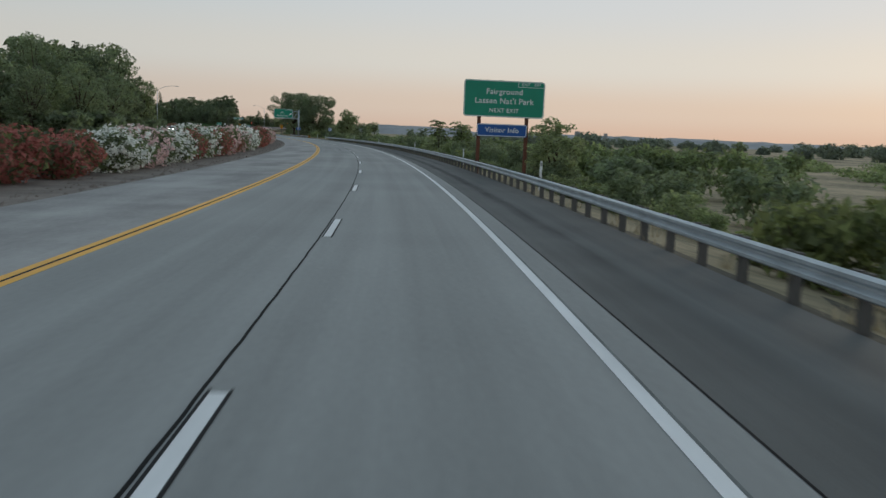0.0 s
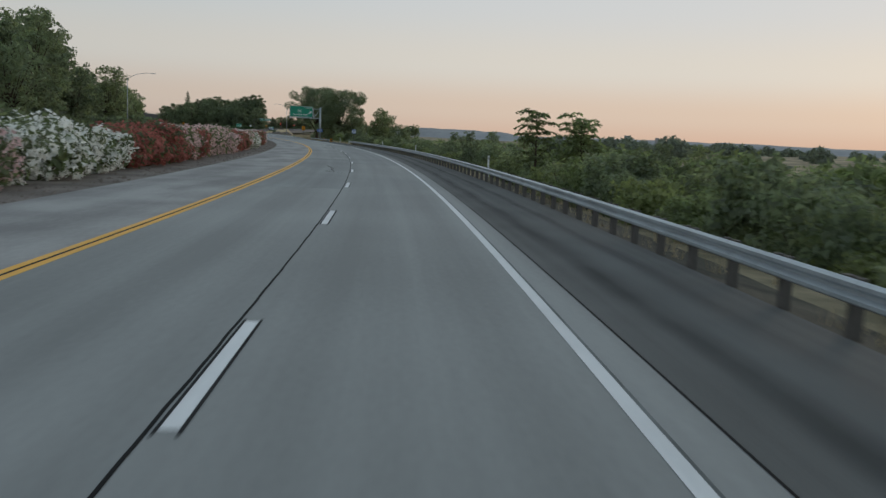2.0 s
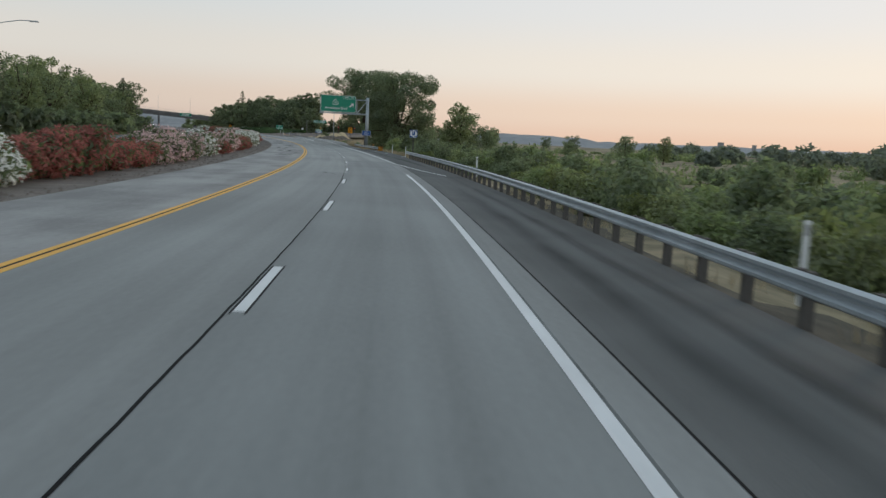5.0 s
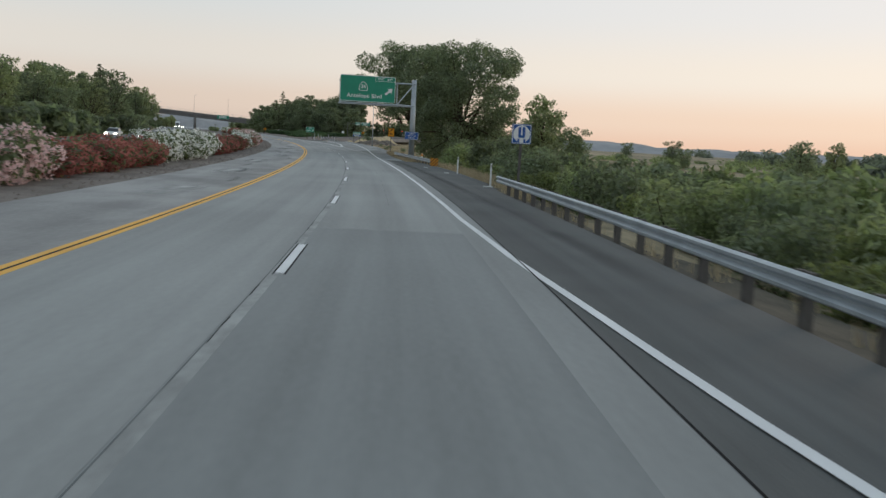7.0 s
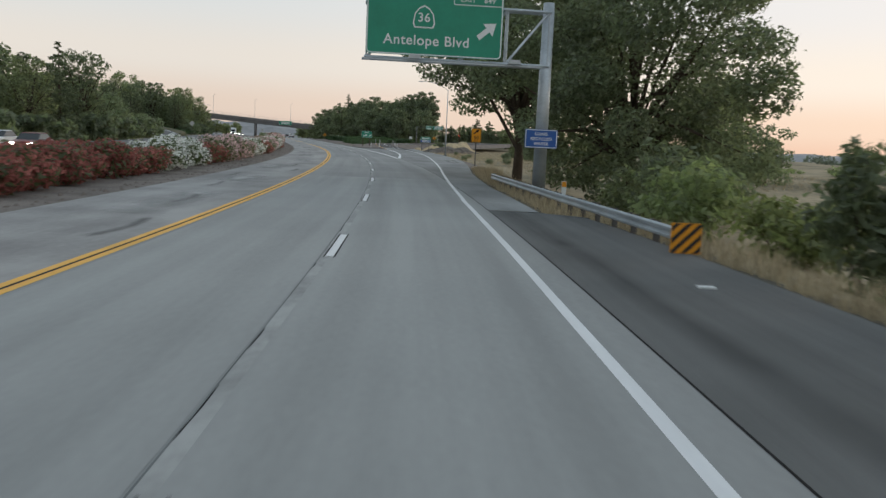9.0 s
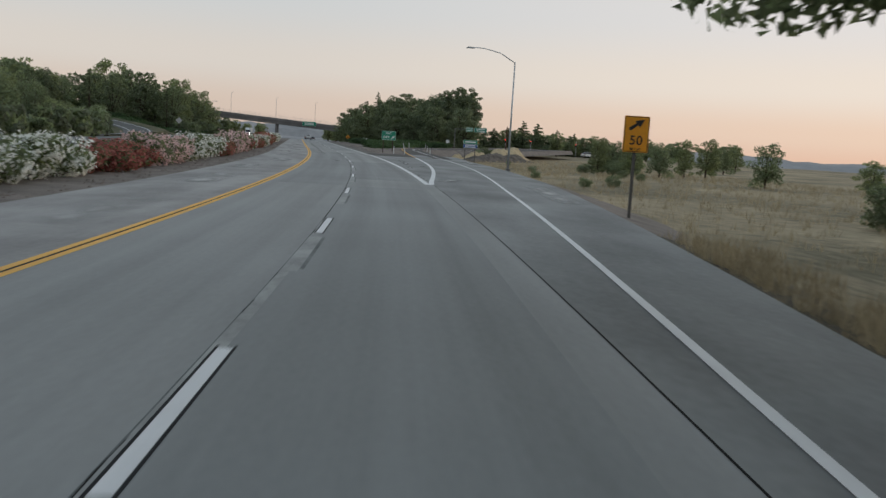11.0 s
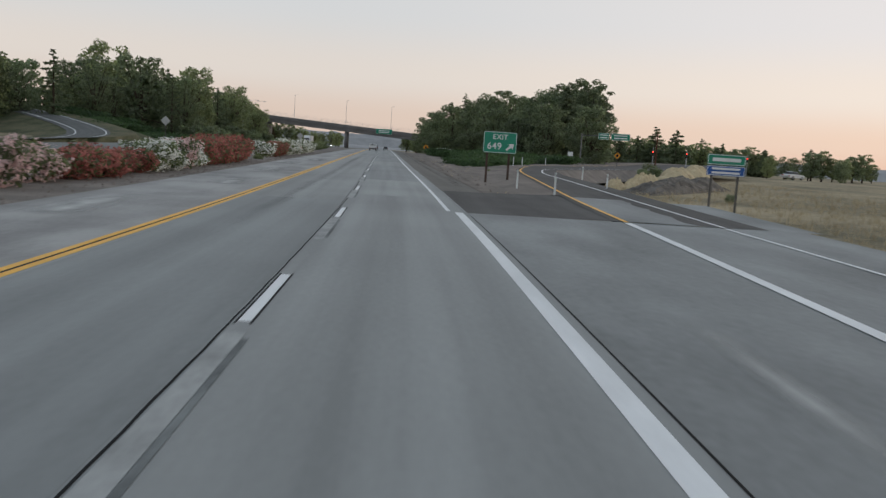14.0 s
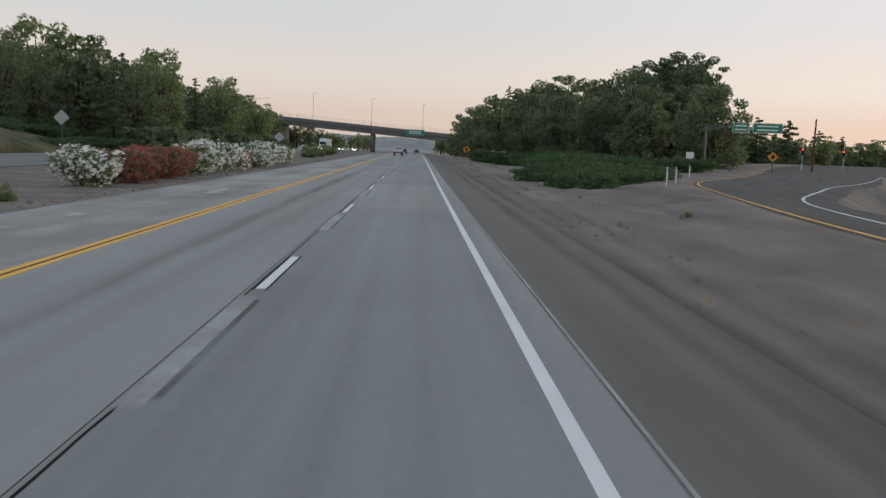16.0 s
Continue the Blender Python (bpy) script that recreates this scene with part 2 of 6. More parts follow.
BLOOM_PINK = material("pink_blooms", (0.72, 0.53, 0.52), 0.8, 0.2, 1, 6, island=0.4, leafy=0.4)
BLOOM_RED = material("red_blooms", (0.39, 0.15, 0.125), 0.85, 0.3, 1, 6, island=0.5, leafy=0.4)
BARK = material("bark", (0.085, 0.065, 0.05), 0.95, 0.4, 1.5, 12, 0.6, stretch=(1, 1, 0.3))
# pale blue-grey: distance haze is put into this base colour
HAZE_PALE = material("haze_paled_distance", (0.32, 0.325, 0.335), 0.95, 0.2, 0.008, 0.05)
CAR_WHITE = material("white_car_paint", (0.66, 0.67, 0.68), 0.3, 0.05, 1, 5)
CAR_RED = material("dark_red_car_paint", (0.16, 0.02, 0.02), 0.3, 0.1, 1, 5)
CAR_DARK = material("dark_car_paint", (0.035, 0.037, 0.042), 0.3, 0.1, 1, 5)
TYRE = material("tyre_rubber", (0.02, 0.02, 0.021), 0.85, 0.2, 3, 20)
GLASS = material("car_glass", (0.015, 0.018, 0.02), 0.08, 0.05, 1, 3)
HEADLIGHT = material("lit_headlight", (1.0, 0.93, 0.78), 0.3, 0.0, 1, 2, emit=14)
TAIL_DULL = material("red_lens", (0.35, 0.02, 0.015), 0.3, 0.0, 1, 2)
TAIL = material("red_lamp", (0.9, 0.03, 0.02), 0.3, 0.0, 1, 2, emit=5)


def worn_mark(name, colour, cover, least=0.3):
    """A stain or dusty mark that thins out towards its sides and ends and breaks up in patches."""
    m = material(name, colour, 0.9, 0.2, 0.6, 9)
    n, k = m.node_tree.nodes, m.node_tree.links
    uv, sep, thin = n.new("ShaderNodeTexCoord"), n.new("ShaderNodeSeparateXYZ"), []
    k.new(uv.outputs["UV"], sep.inputs[0])
    for axis in ("X", "Y"):                  # 1 in the middle, 0 at the rim
        a, b, c = n.new("ShaderNodeMath"), n.new("ShaderNodeMath"), n.new("ShaderNodeMath")
        a.operation, b.operation, c.operation = "SUBTRACT", "ABSOLUTE", "MULTIPLY_ADD"
        k.new(sep.outputs[axis], a.inputs[0])
        a.inputs[1].default_value = 0.5
        k.new(a.outputs[0], b.inputs[0])
        k.new(b.outputs[0], c.inputs[0])
        c.inputs[1].default_value, c.inputs[2].default_value = -2.0, 1.0
        c.use_clamp = True
        thin.append(c)
    noise, ramp, both, all_ = n.new("ShaderNodeTexNoise"), n.new("ShaderNodeMapRange"), n.new("ShaderNodeMath"), n.new("ShaderNodeMath")
    k.new(uv.outputs["Object"], noise.inputs["Vector"])
    noise.inputs["Scale"].default_value, noise.inputs["Detail"].default_value = 0.35, 8
    k.new(noise.outputs[0], ramp.inputs["Value"])
    ramp.inputs["From Min"].default_value, ramp.inputs["From Max"].default_value = least, 0.75
    ramp.inputs["To Max"].default_value = cover * 1.5
    both.operation = all_.operation = "MULTIPLY"
    k.new(thin[0].outputs[0], both.inputs[0])
    k.new(ramp.outputs[0], both.inputs[1])
    end = n.new("ShaderNodeMath")
    end.operation, end.use_clamp = "MULTIPLY", True
    k.new(thin[1].outputs[0], end.inputs[0])
    end.inputs[1].default_value = 4.0
    k.new(both.outputs[0], all_.inputs[0])
    k.new(end.outputs[0], all_.inputs[1])
    k.new(all_.outputs[0], n["Principled BSDF"].inputs["Alpha"])
    return m


STAIN = worn_mark("tyre_stain", (0.06, 0.062, 0.063), 0.36, 0.12)
PALE_MARK = worn_mark("pale_scuff", (0.44, 0.44, 0.43), 1.0)
DIRT_TRACK = worn_mark("dirt_track", (0.10, 0.092, 0.085), 0.2, 0.1)
TRACK = worn_mark("wheel_track", (0.17, 0.175, 0.175), 0.22, 0.1)


# ---------------------------------------------------------------- building blocks
class Shape:
    """Collects vertices and faces of one mesh."""

    def __init__(self):
        self.v, self.f, self.uv = [], [], []

    def box(self, centre, size, m=None, taper=1.0):
        x, y, z = [a / 2 for a in size]
        o, c = len(self.v), Vector(centre)
        for dz in (-z, z):
            k = taper if dz > 0 else 1.0
            for dx, dy in ((-x, -y), (x, -y), (x, y), (-x, y)):
                p = Vector((dx * k, dy * k, dz))
                self.v.append(c + (m @ p if m else p))
        self.f += [tuple(o + i for i in q) for q in ((3, 2, 1, 0), (4, 5, 6, 7), (0, 1, 5, 4), (1, 2, 6, 5), (2, 3, 7, 6), (3, 0, 4, 7))]
        return self

    def tube(self, points, radii, n=8):
        o = len(self.v)
        pts = [Vector(p) for p in points]
        for i, p in enumerate(pts):
            d = (pts[min(i + 1, len(pts) - 1)] - pts[max(i - 1, 0)]).normalized()
            a = d.orthogonal().normalized() if abs(d.z) < 0.999 else Vector((1, 0, 0))
            b = d.cross(a)
            r = radii[i] if isinstance(radii, (list, tuple)) else radii
            self.v += [p + (a * math.cos(2 * math.pi * j / n) + b * math.sin(2 * math.pi * j / n)) * r for j in range(n)]
        for i in range(len(pts) - 1):
            for j in range(n):
                q = (j + 1) % n
                self.f.append((o + i * n + j, o + i * n + q, o + (i + 1) * n + q, o + (i + 1) * n + j))
        self.f += [tuple(o + j for j in reversed(range(n))), tuple(o + (len(pts) - 1) * n + j for j in range(n))]
        return self

    def slab(self, outline, y0, y1):
        """A plate with that outline (x, z), from y0 to y1."""
        o, n = len(self.v), len(outline)
        for y in (y0, y1):
            self.v += [Vector((x, y, z)) for x, z in outline]
        self.f += [tuple(o + i for i in range(n)), tuple(o + n + i for i in reversed(range(n)))]
        self.f += [(o + (i + 1) % n, o + i, o + n + i, o + n + (i + 1) % n) for i in range(n)]
        return self

    def sweep(self, profile, stations):
        """An open or closed profile (across, up) carried along places (s, u, z)."""
        o, n = len(self.v), len(profile)
        for s, u, z in stations:
            self.v += [spot(s, u + a, z + h) for a, h in profile]
        for i in range(len(stations) - 1):
            for j in range(n - 1):
                self.f.append((o + i * n + j, o + (i + 1) * n + j, o + (i + 1) * n + j + 1, o + i * n + j + 1))
        return self

    def mesh(self, name, mat, smooth=False):
        me = bpy.data.meshes.new(name)
        me.from_pydata([tuple(p) for p in self.v], [], self.f)
        if self.uv:
            layer = me.uv_layers.new(name="UVMap")
            idx = np.empty(len(me.loops), dtype=np.int32)
            me.loops.foreach_get("vertex_index", idx)
            layer.data.foreach_set("uv", np.array(self.uv, dtype=np.float32)[idx].ravel())
        me.materials.append(mat)
        if smooth:
            me.shade_smooth()
        me.update()
        return me


def part(name, shape, mat, parent, label="", smooth=False):
    """Links a shape as one mesh under a thing or under a part."""
    ob = new(name, shape.mesh(name, mat, smooth) if isinstance(shape, Shape) else shape)
    ob.parent = parent
    return tagged(ob, label)


def thing(name, m, label, category, group="", kind=""):
    """An Empty at a thing's base."""
    ob = new(name)
    ob.matrix_world = m
    ob.empty_display_size = 0.3
    return tagged(ob, label, category, group, kind)


def structure(name, shape, mat, label="", smooth=False):
    return tagged(new(name, shape.mesh(name, mat, smooth)), label, name.split("_")[0], "", "structure")


def curve_of(points):
    s, u = [p[0] for p in points], [p[1] for p in points]
    return lambda at: float(np.interp(at, s, u))


def smooth_curve(points, width):
    """The same, with its corners rounded over that many metres to each side."""
    line = curve_of(points)
    return lambda at: sum(line(at + width * k / 3) for k in range(-3, 4)) / 7


def ribbon(s0, s1, left, right, z=0.0, step=4.0, cols=1, skirt=0.0, zr=None):
    """A strip of the ground between two lines along the road."""
    sh = Shape()
    lf = left if callable(left) else (lambda s: left)
    rf = right if callable(right) else (lambda s: right)
    n = max(1, int(math.ceil((s1 - s0) / step)))
    zr = z if zr is None else zr
    rows = []
    for i in range(n + 1):
        s = s0 + (s1 - s0) * i / n
        a, b = lf(s), rf(s)
        line = [(a + (b - a) * j / cols, z + (zr - z) * j / cols) for j in range(cols + 1)]
        if skirt:
            line = [(a, z - skirt)] + line + [(b, zr - skirt)]
        rows.append([(s, u, h) for u, h in line])
    w = len(rows[0])
    for row in rows:
        for s, u, h in row:
            sh.v.append(spot(s, u, h))
            sh.uv.append((u, s))
    for i in range(n):
        for j in range(w - 1):
            o = i * w + j
            sh.f.append((o, o + 1, o + w + 1, o + w))
    return sh


def leaves_mesh(name, mat, centres, out, size, rng, long=1.6, droop=0.0, tri=True):
    """Many small leaf sprays: one lozenge at each centre, turned partly outwards."""
    n = len(centres)
    nrm = out + rng.normal(0, 0.7, (n, 3)) + np.array([0, 0, 0.45])
    nrm /= np.linalg.norm(nrm, axis=1)[:, None] + 1e-9
    a = np.cross(nrm, rng.normal(0, 1, (n, 3)))
    a[:, 2] -= droop
    a /= np.linalg.norm(a, axis=1)[:, None] + 1e-9
    b = np.cross(nrm, a)
    r = (size * rng.uniform(0.6, 1.4, n))[:, None]
    if tri:                                  # sprays of tree and shrub are simple triangles
        r *= 1.25
        q = np.stack([centres - a * r * long / 2, centres + b * r * 0.55 + a * r * 0.3, centres + a * r * long / 2 - b * r * 0.4], 1).reshape(-1, 3)
        me = bpy.data.meshes.new(name)
        me.vertices.add(3 * n)
        me.vertices.foreach_set("co", q.astype(np.float32).ravel())
        me.loops.add(3 * n)
        me.loops.foreach_set("vertex_index", np.arange(3 * n, dtype=np.int32))
        me.polygons.add(n)
        me.polygons.foreach_set("loop_start", np.arange(0, 3 * n, 3, dtype=np.int32))
        me.materials.append(mat)
        me.update(calc_edges=True)
        return me
    q = np.stack([centres - a * r * long / 2, centres + b * r * 0.5 + a * r * 0.1, centres + a * r * long / 2, centres - b * r * 0.5 + a * r * 0.1], 1).reshape(-1, 3)
    me = bpy.data.meshes.new(name)
    me.vertices.add(4 * n)
    me.vertices.foreach_set("co", q.astype(np.float32).ravel())
    me.loops.add(4 * n)
    me.loops.foreach_set("vertex_index", np.arange(4 * n, dtype=np.int32))
    me.polygons.add(n)
    me.polygons.foreach_set("loop_start", np.arange(0, 4 * n, 4, dtype=np.int32))
    me.materials.append(mat)
    me.update(calc_edges=True)
    return me


def in_blobs(blobs, n, rng, shell=0.55):
    """Points near the outside of several lumps (x, y, z, rx, ry, rz), and the ways outwards."""
    bl = np.array(blobs, float)
    wgt = bl[:, 3] * bl[:, 5]
    pick = rng.choice(len(bl), n, p=wgt / wgt.sum())
    d = rng.normal(0, 1, (n, 3))
    d /= np.linalg.norm(d, axis=1)[:, None]
    r = shell + (1 - shell) * rng.random(n) ** 0.6
    r *= 1 + 0.10 * np.sin(d[:, 0] * 7 + pick) * np.cos(d[:, 2] * 6 + pick * 2)
    r += np.abs(rng.normal(0, 0.11, n))
    return bl[pick, :3] + d * r[:, None] * bl[pick, 3:], d


# ---------------------------------------------------------------- ground, roads and paint
S0, S1 = -60.0, 1250.0
SLAB_R = 2.42                      # edge of the right-hand slab
SHOULDER_L = -10.45                # edge of the paved median shoulder
RAIL = curve_of([(-60, 5.4), (240, 5.5)])
EDGE_R = curve_of([(-60, 5.42), (200, 5.5), (234, 5.55), (244, 6.2), (262, 6.3), (272, 6.0), (278.5, 5.6), (279.5, 4.2), (295, 4.35), (305, 4.9), (315, 5.7), (330, 7.5), (344, 9.1), (351, 9.9), (363, 11.0), (383, 12.6), (400, 13.7), (418, 14.6)])
RAMP_L = smooth_curve([(350, 2.25), (363, 3.6), (372, 4.5), (387, 5.8), (400, 6.7), (417, 8.0), (424, 8.35), (431, 8.85), (444, 9.95), (460, 11.4), (468, 12.4), (477, 14.0), (487, 16.0), (496, 17.9), (503, 20.1), (508, 22.6), (514, 26.0), (524, 31.5), (540, 39.5), (560, 48.5), (590, 63), (640, 92)], 4)
RAMP_R = smooth_curve([(262, 1.8), (275, 1.85), (284, 1.95), (297, 2.35), (310, 3.05), (322, 3.95), (333, 4.8), (348, 6.0), (357, 6.85), (364, 7.5), (380, 9.0), (399, 10.35), (417, 11.45), (430, 12.1), (438, 12.4), (449, 12.95), (463, 13.7), (470, 14.9), (477, 16.2), (481, 17.3), (484, 18.9), (488, 21.2), (493, 24.2), (501, 28.6), (507, 33.5), (520, 42), (535, 51), (560, 66), (590, 84), (640, 114)], 4)
RAMP_Z = smooth_curve([(412, -0.02), (420, 0.02), (431, 0.12), (446, 0.3), (460, 0.4), (480, 0.44), (520, 0.5), (560, 0.7), (640, 1.6)], 6)


def ground_height(s, u):
    """Height of the open ground beside the road."""
    bank = np.interp(s, [-200, 250, 300, 340, 400, 460, 560, 700], [2.0, 2.0, 1.4, 0.9, 0.8, 1.3, 1.3, 0.4])
    right = -0.2 - bank * np.clip((u - 7.5) / 7, 0, 1)
    left = -0.2 + 0.0 * u
    return np.where(u > 0, right, left) + np.interp(s, S_AXIS, RISE) * np.interp(np.abs(u), [0, 250, 900], [1, 1, 0])


def build_ground():
    def axis(lo, hi, step, far):
        a, d, x = [], step, lo
        while x > -far:
            d *= 1.35
            x -= d
            a.append(x)
        a = a[::-1] + list(np.arange(lo, hi + 0.1, step))
        d, x = step, hi
        while x < far:
            d *= 1.35
            x += d
            a.append(x)
        return np.array(a)

    gx, gy = axis(-420, 180, 6, 4300), axis(-90, 900, 6, 4300)
    X, Y = np.meshgrid(gx, gy)
    px, py = X.ravel(), Y.ravel()
    near = np.empty(len(px), int)
    for i in range(0, len(px), 4000):
        d = (px[i:i + 4000, None] - LANE_X[None]) ** 2 + (py[i:i + 4000, None] - LANE_Y[None]) ** 2
        near[i:i + 4000] = d.argmin(1)
    a = LANE_TURN[near]
    u = (px - LANE_X[near]) * np.cos(a) + (py - LANE_Y[near]) * np.sin(a)
    s = S_AXIS[near]
    z = ground_height(s, u)
    rough = np.clip((np.abs(u) - 40) / 40, 0, 1)
    z = z + rough * 0.35 * np.sin(px * 0.07) * np.cos(py * 0.06)
    # the exit ramp's corridor stays under its pavement
    ramp = np.interp(s, [417, 500, 560, 640], [11, 22, 48, 95])
    z = np.where((s > 400) & (s < 640) & (np.abs(u - ramp) < 14 + 0.12 * (s - 400)), np.minimum(z, -0.55 + 0.012 * np.clip(s - 500, 0, 140) + np.interp(s, S_AXIS, RISE)), z)
    sh = Shape()
    sh.v = list(zip(px.tolist(), py.tolist(), z.tolist()))
    w = len(gx)
    sh.f = [(j * w + i, j * w + i + 1, (j + 1) * w + i + 1, (j + 1) * w + i) for j in range(len(gy) - 1) for i in range(w - 1)]
    return structure("ground", sh, FIELD, "dry straw-coloured open ground with low weeds", smooth=True)


build_ground()
road = structure("road", ribbon(S0, S1, -1.97, SLAB_R, 0.0, 4, 2, 0.25), CONCRETE, "grey worn concrete traffic lane")
structure("road_passing_lane", ribbon(S0, S1, -5.95, -1.99, 0.0, 4, 2, 0.25), CONCRETE, "grey worn concrete passing lane")
structure("road_median_shoulder", ribbon(S0, S1, SHOULDER_L, -5.97, -0.03, 4, 2, 0.2, zr=-0.004), CONCRETE_PALE, "pale patched concrete median shoulder")
structure("road_shoulder", ribbon(S0, 278.5, SLAB_R + 0.02, EDGE_R, -0.006, 4, 2, 0.2, zr=-0.05), ASPHALT, "dark asphalt shoulder beside the guardrail")
structure("road_exit_lane", ribbon(279.5, 417.4, SLAB_R + 0.02, EDGE_R, -0.004, 2, 3, 0.3, zr=-0.014), EXIT_CONCRETE, "grey exit lane and shoulder")
patch = ribbon(417.4, 431.6, SLAB_R + 0.02, RAMP_L, -0.012, 1.5, 6, 0.2)
for i, (u, s) in enumerate(patch.uv):
    patch.v[i].z += (RAMP_Z(s) + 0.01) * max(0, (u - SLAB_R) / (RAMP_L(s) - SLAB_R)) ** 2
structure("road_gore_patch", patch, GORE_ASPHALT, "dark asphalt patch in the gore")
structure("road_far_shoulder", ribbon(431.5, S1, SLAB_R - 0.07, 4.6, 0.003, 5, 1, 0.2, zr=-0.05), ASPHALT_DUSTY, "dusty asphalt shoulder beyond the exit")
structure("road_opposite", ribbon(S0, S1, -37.5, -24.3, -0.02, 5, 2, 0.3), ASPHALT_WORN, "opposite carriageway of worn concrete")


def ramp_strip(s0, s1, a, b, lift, mat, name, label, n=60, foot=0.0):
    """The exit ramp between two of its lines; a and b give the share across from left to right edge line."""
    sh = Shape()
    for i in range(n + 1):
        s = s0 + (s1 - s0) * i / n
        left, right = spot(s, RAMP_L(s)), spot(s - 0.25 * max(0, s - 470) if s > 470 else s, RAMP_R(s - 0.25 * max(0, s - 470)))
        wide = (right - left).length
        for k in (a, b):                     # shares of a lane 3.5 m wide, counted from the nearer edge line
            q = k * 3.5 / wide if k < 0.5 else 1 + (k - 1) * 3.5 / wide
            p = left.lerp(right, q)
            p.z = RAMP_Z(s) + lift + rise(s) - 0.04 * max(0, k - 1) - (foot if k == b else 0.0)
            sh.v.append(p)
            sh.uv.append((q * wide, s))
    sh.f = [(2 * i, 2 * i + 1, 2 * i + 3, 2 * i + 2) for i in range(n)]
    return structure(name, sh, mat, label)


ramp_strip(417.4, 640, -0.12, 1.5, 0.008, GORE_ASPHALT, "road_ramp", "dark asphalt exit ramp curving away")
ramp_strip(416.6, 640, 1.49, 2.4, 0.0, DIRT, "ground_ramp_bank", "dirt slope falling from the ramp to the field", foot=1.3)
ramp_strip(417.3, 430.2, 0.0, 2.06, 0.013, EXIT_CONCRETE, "road_ramp_concrete", "pale concrete start of the ramp", 12)
ramp_strip(417, 560, -0.03, 0.02, 0.019, YELLOW_PAINT, "road_ramp_yellow_line", "yellow left edge line of the ramp")
ramp_strip(417, 560, 0.975, 1.02, 0.019, WHITE_PAINT, "road_ramp_white_line", "white right edge line of the ramp")

structure("ground_median", ribbon(S0, S1, -24.2, SHOULDER_L - 0.02, -0.1, 5, 4, 0.3, zr=-0.05), DIRT, "brown bare dirt median strip")
structure("road_apron_joint", ribbon(278.4, 279.6, SLAB_R + 0.02, lambda s: EDGE_R(s) + 0.1, -0.01, 0.6, 2, 0.2, zr=-0.04), ASPHALT, "ragged end of the asphalt shoulder")
structure("ground_verge", ribbon(S0, 330, lambda s: EDGE_R(s) + 0.02, lambda s: max(7.8, EDGE_R(s) + 2.5), -0.07, 2, 3, 0.2, zr=-0.6), VERGE, "dirt verge with dry grass")
structure("ground_verge_ramp", ribbon(330, 416, lambda s: EDGE_R(s) + 0.02, lambda s: EDGE_R(s) + 3.5, -0.08, 4, 2, 0.4, zr=-0.85), DIRT, "dirt verge with dry grass beside the ramp")
gore = ribbon(431.5, 640, 4.62, lambda s: max(6.0, RAMP_L(s) - 0.3), -0.06, 1.6, 16, 0.3)
for i, (u, s) in enumerate(gore.uv):         # low by the road, climbing in a rounded bank to the ramp, with hummocks
    across = min(1, max(0, (u - 4.62) / max(1.4, RAMP_L(s) - 4.92)))
    climb = max(0, (across - 0.42) / 0.58)
    gore.v[i].z += (RAMP_Z(s) + 0.065) * climb * climb * (3 - 2 * climb) 
    room = min(1, max(0, u - 4.7) / 1.5, max(0, RAMP_L(s) - 0.6 - u) / 1.2, (s - 431) / 6)
    gore.v[i].z += max(0, room) * (0.07 * math.sin(u * 1.9 + s * 0.31) * math.sin(s * 0.53) + 0.05 * math.sin(u * 3.7 - s * 1.1))
structure("ground_gore", gore, DIRT_PALE, "bare pale dirt between road and ramp", True)
structure("ground_far_verge", ribbon(640, S1, 4.62, 11, -0.07, 6, 2, 0.2, zr=-0.3), DIRT_PALE, "bare pale dirt verge")


def line_on_road(name, s0, s1, middle, width, mat, label, z=0.004, step=4):
    mid = middle if callable(middle) else (lambda s: middle)
    ob = structure(name, ribbon(s0, s1, lambda s: mid(s) - width / 2, lambda s: mid(s) + width / 2, z, step), mat, label)
    return ob


Y_LINE = -5.78
line_on_road("road_yellow_line", S0, S1, Y_LINE + 0.11, 0.155, YELLOW_PAINT, "solid yellow edge line")
line_on_road("road_yellow_line_outer", S0, S1, Y_LINE - 0.11, 0.155, YELLOW_PAINT, "solid yellow edge line")
line_on_road("road_yellow_gap", S0, S1, Y_LINE, 0.05, BLACK_PAINT, "dark gap between the yellow lines")
line_on_road("road_edge_line", S0, 191.3, 1.83, 0.16, WHITE_PAINT, "solid white edge line")
line_on_road("road_edge_line_jog", 191.6, 284, curve_of([(191, 4.4), (197.5, 3.5), (202, 3.0), (211, 2.36), (219, 2.06), (231, 1.92), (245, 1.82), (262, 1.8), (275, 1.85), (284, 1.94)]), 0.16, WHITE_PAINT, "white edge line after its jog", step=2)
line_on_road("road_exit_edge_line", 284, 417, RAMP_R, 0.16, WHITE_PAINT, "white edge line of the exit lane", z=0.005, step=3)
line_on_road("road_gore_line", 350, 417.3, 2.12, 0.28, WHITE_PAINT, "wide white gore line")
line_on_road("road_gore_line_ramp", 350, 417, RAMP_L, 0.28, WHITE_PAINT, "wide white gore line beside the ramp", z=0.007, step=3)
line_on_road("road_far_edge_line", 417.75, S1, 1.785, 0.15, WHITE_PAINT, "solid white edge line")
def wavering(s):
    return -1.98 + 0.075 * min(1, max(0, (s - 408) / 12)) + 0.004 * math.sin(s * 2.3) + 0.004 * math.sin(s * 5.1 + 1)


